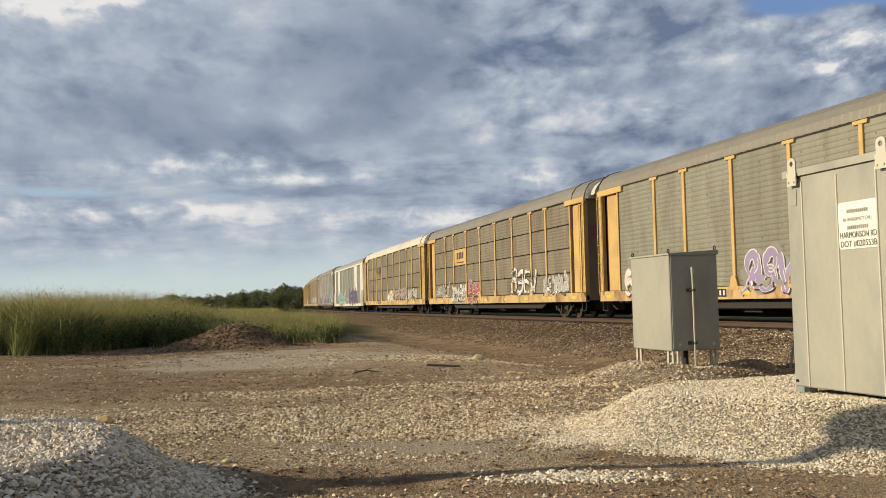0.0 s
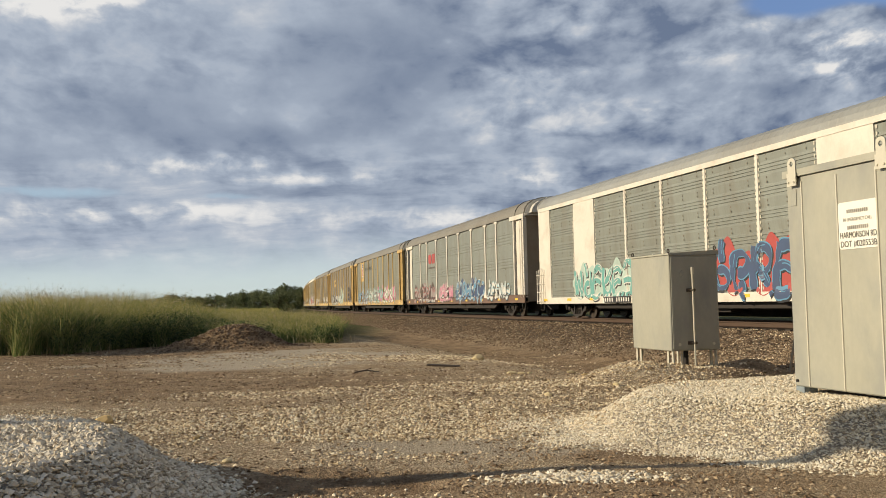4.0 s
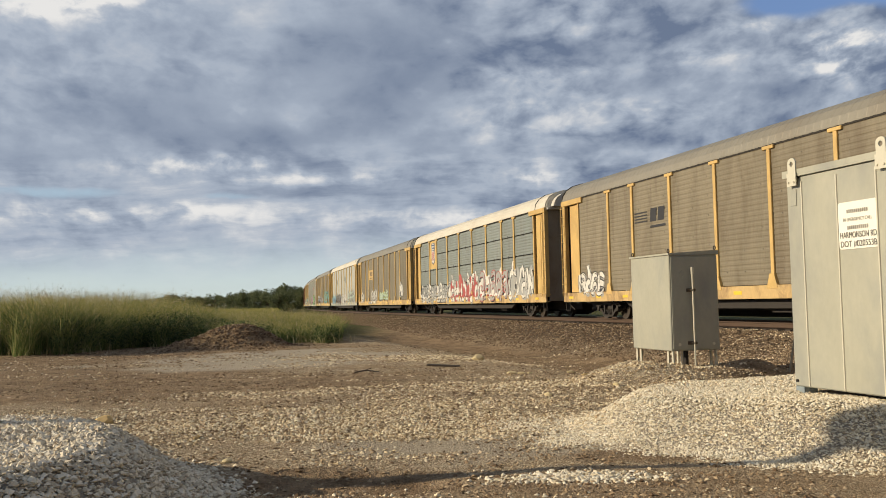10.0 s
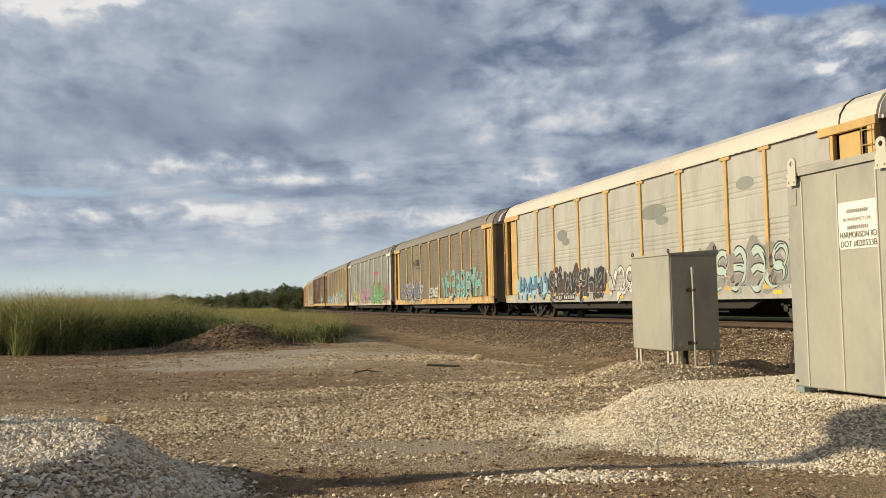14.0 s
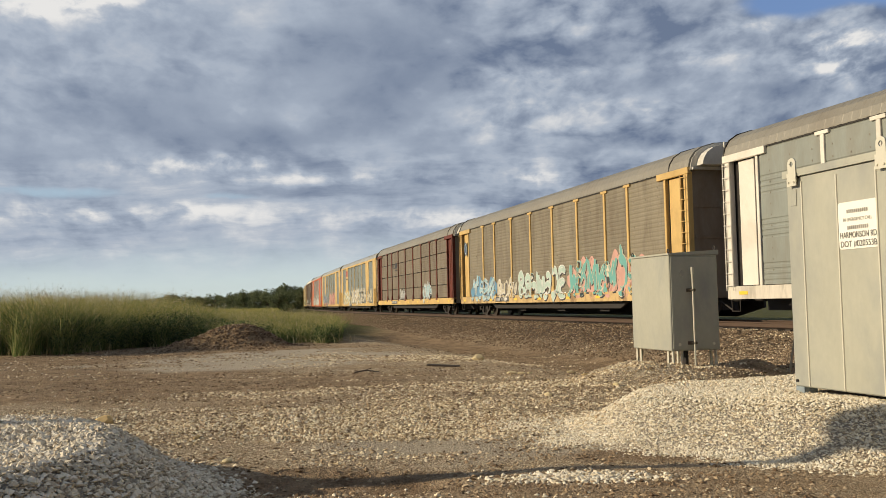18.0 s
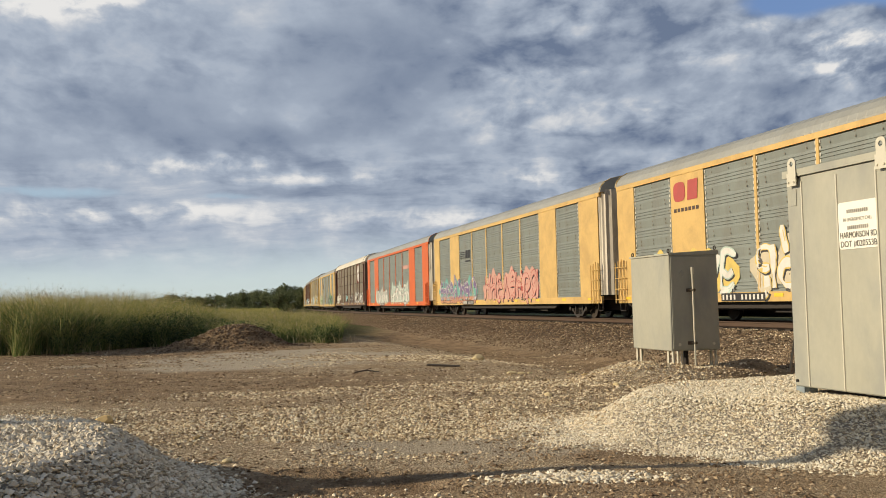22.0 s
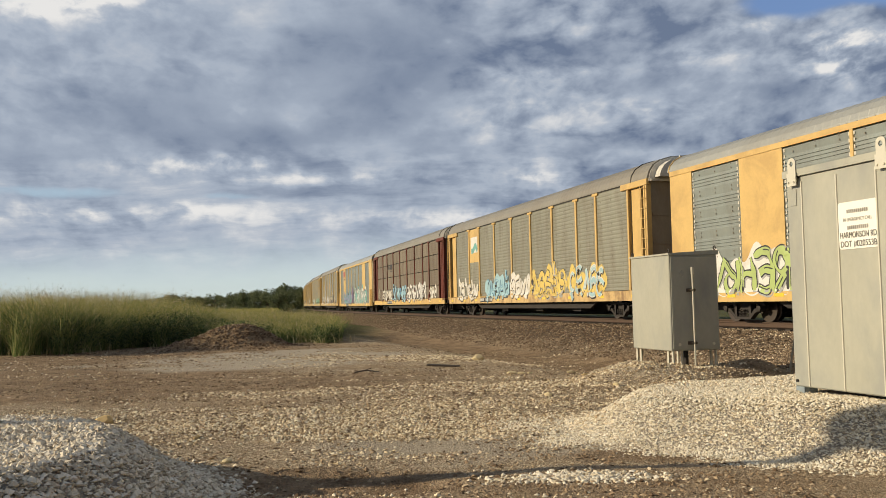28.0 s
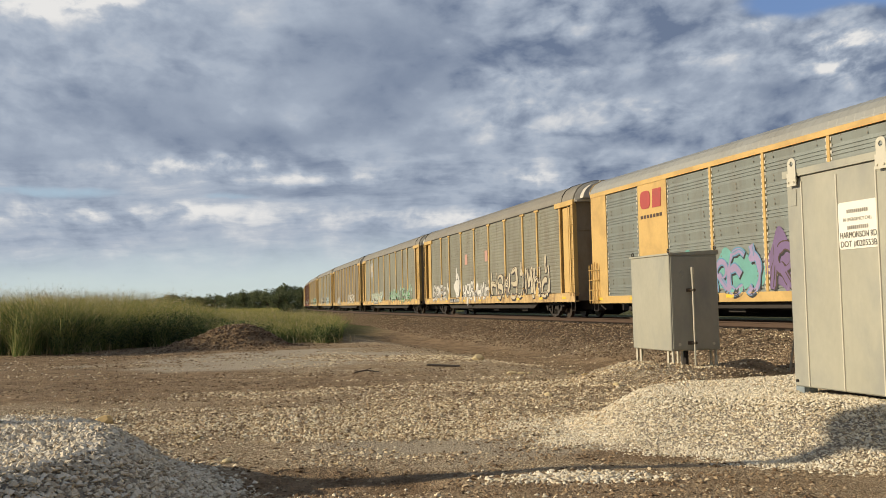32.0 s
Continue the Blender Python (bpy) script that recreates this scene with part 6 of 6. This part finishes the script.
def blades(name, xy, tall, wide, mats, label, seed, lean=0.35, heads=0.0, ripe=0.0):
    """Curved, tapering blades in three steps; some carry a loose seed head."""
    rng = np.random.default_rng(seed)
    n = len(xy)
    z0 = height(xy[:, 0], xy[:, 1], False)
    a, b = rng.uniform(0, 6.28, n), rng.uniform(0, 6.28, n)
    bend = rng.uniform(0.08, lean, n) * tall
    t = np.array([0, 0.4, 0.75, 1.0])
    cx = xy[:, :1] + np.cos(a)[:, None] * bend[:, None] * t ** 2
    cy = xy[:, 1:] + np.sin(a)[:, None] * bend[:, None] * t ** 2
    cz = z0[:, None] + tall[:, None] * t * (1 - 0.12 * t)
    w = wide[:, None] * np.array([0.8, 1.0, 0.7, 0.08]) / 2
    L = np.stack([cx - np.cos(b)[:, None] * w, cy - np.sin(b)[:, None] * w, cz], -1)
    R = np.stack([cx + np.cos(b)[:, None] * w, cy + np.sin(b)[:, None] * w, cz], -1)
    v = np.stack([L, R], 2).reshape(-1, 3)
    base = (np.arange(n) * 8)[:, None, None]
    f = (np.array([[0, 1, 3, 2], [2, 3, 5, 4], [4, 5, 7, 6]])[None] + base).reshape(-1, 4)
    slots = np.tile([0, 0, len(mats) - 1 if ripe else 0], n)
    if ripe:
        slots = np.where(np.repeat(rng.random(n) < ripe, 3), slots, 0)
    if heads:
        pick = np.where(rng.random(n) < heads)[0]
        m = 11
        tip = np.stack([cx[pick, 3], cy[pick, 3], cz[pick, 3]], -1)
        off = rng.normal(0, 1, (len(pick), m, 3)) * np.array([0.035, 0.035, 0.11])
        c = tip[:, None] + off + np.array([0, 0, 0.02])
        d = rng.normal(0, 1, (len(pick), m, 3)) * 0.008 + np.array([0, 0, 0.013])
        e = rng.normal(0, 0.007, (len(pick), m, 3))
        q = np.stack([c - d, c + e, c + d, c - e], 2).reshape(-1, 3)
        fq = np.arange(len(q)).reshape(-1, 4) + len(v)
        v, f = np.concatenate([v, q]), np.concatenate([f, fq])
        slots = np.concatenate([slots, np.ones(len(fq), int)])
    return tagged(bulk(name, v, f, mats, slots), label, "grass", kind="stuff")


def leaf_clumps(rng, spots, count, spread, size):
    c = np.repeat(spots, count, 0)
    d = rng.normal(0, 1, c.shape)
    d *= (rng.random((len(d), 1)) ** 0.4 / np.linalg.norm(d, axis=1, keepdims=True)) * spread
    c = c + d
    u = rng.normal(0, 1, c.shape)
    u /= np.linalg.norm(u, axis=1, keepdims=True)
    w = np.cross(u, rng.normal(0, 1, c.shape))
    w /= np.linalg.norm(w, axis=1, keepdims=True)
    k = size * rng.uniform(0.6, 1.3, (len(c), 1))
    v = np.stack([c - u * k, c + w * k * 0.6, c + u * k, c - w * k * 0.6], 1).reshape(-1, 3)
    return v, np.arange(len(v)).reshape(-1, 4)


def make_grass():
    rng = np.random.default_rng(12)
    green = islands("grass blades", [(0.10, 0.155, 0.06), (0.17, 0.225, 0.085), (0.26, 0.29, 0.115), (0.42, 0.40, 0.20)], translucent=True)
    tan = islands("grass seed heads", [(0.30, 0.25, 0.12), (0.50, 0.43, 0.25), (0.62, 0.56, 0.38)], translucent=True)

    straw = islands("ripening grass tips", [(0.26, 0.27, 0.07), (0.44, 0.40, 0.14), (0.58, 0.52, 0.24)], translucent=True)

    def field(n, y0, y1, power=1.0):
        y = y0 + (y1 - y0) * rng.random(n) ** power
        x = -y * rng.uniform(0.06, 0.56, n)
        front = np.interp(x, [-16, -12.6, -11.4, -9, -3], [30.5, 31.5, 35.5, 37.2, 36.8]) + 1.6 * wobble(x, y, 1.9, 30) + 0.9 * wobble(x, y, 0.6, 36)
        keep = (y > front) & (off_track(x, y) > 8.0 + 1.0 * wobble(x, y, 2.0, 31)) & (x < -0.108 * y - 0.35 + 0.5 * wobble(x, y, 2.0, 34))
        keep &= mound(x, y, -7.4, 34.0, 2.9, 1.7) > 1
        return np.stack([x, y], -1)[keep]

    q = field(150000, 26, 55, 1.25)
    tall = (0.92 + 0.95 * smooth(-q[:, 0] - 0.12 * q[:, 1], 4, 9) + 0.38 * wobble(q[:, 0], q[:, 1], 2.0, 32) + 0.15 * wobble(q[:, 0], q[:, 1], 0.6, 35)) * (0.45 + 0.75 * rng.random(len(q)) ** 1.3)
    blades("tall_grass", q, tall, rng.uniform(0.012, 0.026, len(q)), [green, tan, straw], "tall green wild grass going to seed", 13, lean=1.0, heads=0.12, ripe=0.6)
    q = q[(rng.random(len(q)) < 0.07) & (-q[:, 0] > (0.33 + 0.03 * rng.normal(0, 1, len(q))) * q[:, 1])]
    blades("seeding_grass", q, rng.uniform(1.4, 2.4, len(q)), rng.uniform(0.008, 0.014, len(q)), [green, tan], "tall thin grass stems with loose tan seed heads", 16, lean=0.5, heads=1.0)
    # broad-leaved weeds along the edge of the grass
    q = rng.uniform((-17, 24.5), (-3.5, 39), (5200, 2))
    front = np.interp(q[:, 0], [-16, -12.6, -11.4, -9, -3], [30.5, 31.5, 35.5, 37.2, 36.8]) + 1.6 * wobble(q[:, 0], q[:, 1], 1.9, 30)
    q = q[(np.abs(q[:, 1] - front - 0.3) < 0.9) & (wobble(q[:, 0], q[:, 1], 1.1, 38) > -0.15) & (mound(q[:, 0], q[:, 1], -7.4, 34.0, 2.9, 1.7) > 1) & (q[:, 0] < -0.108 * q[:, 1] - 0.3)]
    h = rng.uniform(0.06, 0.85, len(q)) * np.interp(-q[:, 0], [4, 8, 11], [0.6, 0.8, 1.35])
    v, f = leaf_clumps(rng, np.stack([q[:, 0], q[:, 1], height(q[:, 0], q[:, 1], False) + h], -1), 52, 0.26, 0.042)
    weed = islands("weed leaves", [(0.05, 0.085, 0.04), (0.085, 0.125, 0.06), (0.14, 0.18, 0.09), (0.24, 0.26, 0.14)], translucent=True)
    tagged(bulk("weeds", v, f, [weed]), "low leafy green weeds at the edge of tall grass", "weeds", kind="stuff")
    # low dry tufts that straggle into the yard
    q = rng.uniform((-16, 22), (-3.5, 37), (9000, 2))
    front = np.interp(q[:, 0], [-16, -12.6, -11.4, -9, -3], [30.5, 31.5, 35.5, 37.2, 36.8])
    q = q[(q[:, 1] > front - 3.2 * rng.random(len(q)) ** 2) & (q[:, 1] < front + 1) & (wobble(q[:, 0], q[:, 1], 0.7, 37) > 0.1)]
    blades("dry_tufts", q, rng.uniform(0.12, 0.5, len(q)), rng.uniform(0.010, 0.02, len(q)), [tan, tan], "low dry grass tufts straggling over bare earth", 17, lean=0.9)
    q = field(60000, 52, 130, 1.3)
    tall = (0.85 + 0.3 * wobble(q[:, 0], q[:, 1], 5.0, 33)) * rng.uniform(0.6, 1.1, len(q))
    blades("field_grass", q, tall, rng.uniform(0.04, 0.07, len(q)), [green, tan, straw], "yellow green grass of the open field", 14, lean=0.8, heads=0.10, ripe=0.8)
    q = field(30000, 125, 320, 1.2)
    blades("far_grass", q, rng.uniform(0.6, 1.3, len(q)), rng.uniform(0.12, 0.25, len(q)), [green, tan, straw], "distant yellow green field grass", 15, ripe=0.9)


make_grass()
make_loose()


def make_trees():
    leaf = islands("tree leaves", [(0.09, 0.115, 0.06), (0.16, 0.19, 0.10), (0.26, 0.28, 0.17)], translucent=True)
    bark = material("grey brown bark", (0.10, 0.075, 0.055), 0.9, 0, 0.3, 3.0, 0.4, 20)
    kinds = []
    for i in range(5):
        rng = np.random.default_rng(40 + i)
        H = 1.0
        tree = new("tree")
        bm = bmesh.new()
        spots = []
        loft(bm, [[(r * math.cos(a), r * math.sin(a), z) for a in np.linspace(0, 6.283, 7, endpoint=False)] for z, r in ((0, 0.045), (0.15, 0.034), (0.45, 0.024))])
        for j in range(9):
            a, rr, zz = rng.uniform(0, 6.28), rng.uniform(0.12, 0.46), rng.uniform(0.35, 0.9)
            rr *= math.sqrt(max(0.15, 1 - ((zz - 0.5) / 0.5) ** 2))
            tip = (rr * math.cos(a), rr * math.sin(a), zz)
            rod(bm, (0, 0, rng.uniform(0.18, 0.42)), tip, 0.010, 5)
            spots.append(tip)
        spots += [(rng.uniform(-0.15, 0.15), rng.uniform(-0.15, 0.15), rng.uniform(0.5, 0.85)) for _ in range(4)]
        spots += [(rng.uniform(-0.45, 0.45), rng.uniform(-0.4, 0.4), rng.uniform(0.14, 0.35)) for _ in range(6)]
        me = bpy.data.meshes.new("trunk")
        bm.to_mesh(me)
        bm.free()
        me.materials.append(bark)
        part("trunk", me, tree, "grey brown trunk with bare limbs")
        v, f = leaf_clumps(rng, np.array(spots), 130, 0.17, 0.030)
        crown = bulk("crown", v, f, [leaf])
        crown.parent = tree
        kinds.append(tree)
    rng = np.random.default_rng(60)
    # bearing as a share of the distance, distance, height
    rows = [(-0.300, 300, 5.0), (-0.288, 310, 5.4), (-0.272, 300, 5.2), (-0.256, 320, 4.8), (-0.243, 310, 5.3), (-0.230, 300, 5.2), (-0.215, 290, 5.9), (-0.203, 280, 6.2), (-0.194, 280, 6.4),
            (-0.185, 260, 6.2), (-0.173, 265, 7.6), (-0.165, 262, 7.4), (-0.156, 270, 6.4), (-0.178, 240, 5.4), (-0.198, 250, 5.0), (-0.150, 255, 5.6), (-0.222, 330, 6.4), (-0.264, 340, 5.6), (-0.315, 320, 4.8), (-0.33, 330, 4.6),
            (-0.209, 262, 5.2), (-0.189, 248, 5.2), (-0.236, 280, 4.9), (-0.168, 246, 5.6), (-0.249, 290, 5.6), (-0.282, 285, 5.6), (-0.294, 282, 6.0), (-0.262, 288, 5.0), (-0.306, 290, 5.2), (-0.224, 275, 5.6), (-0.212, 255, 6.0), (-0.36, 330, 4.4), (-0.39, 330, 4.6), (-0.42, 335, 4.4), (-0.45, 330, 4.6), (-0.48, 330, 4.4)]
    made = 0
    for i, (a, d, h) in enumerate(rows):
        t = kinds[i % 5]
        m = Matrix.Translation((a * d, d, float(height(a * d, d, False)) - 0.1)) @ Matrix.Rotation(rng.uniform(0, 6.28), 4, "Z")
        if made < 5:
            ob = t
            t.matrix_basis = m
        else:
            ob = copy_thing(t, m)
        ob.scale = (h * rng.uniform(1.05, 1.5), h * rng.uniform(1.05, 1.4), h)
        made += 1
        tagged(ob, "dark green leafy tree on the far edge of the field", "tree", "far row of trees")


make_trees()

# ---- motion ----
def car_pose(s):
    a, b = on_track(s - 10.0), on_track(s + 10.0)
    c, d = (a + b) / 2, a - b
    return pose(c[0], c[1], RAIL_Z, 0, 0, math.degrees(math.atan2(d[1], d[0])))


def motions():
    for spec in CARS:
        walk(spec["car"], [(t, car_pose(spec["s"] - HALF - SPEED * t)) for t in range(0, 33)])
    # all wheelsets roll alike; one row each frame
    turn = math.degrees(SPEED / 0.42)
    first = WHEELSETS[0]
    walk(first, [(f / FPS, pose(0, 0, 0, 0, turn * f / FPS, 0)) for f in range(0, 32 * FPS + 1)])
    for w in WHEELSETS[1:]:
        w.rotation_mode = "QUATERNION"
        w.animation_data_create()
        w.animation_data.action = first.animation_data.action
        w.animation_data.action_slot = first.animation_data.action_slot


motions()
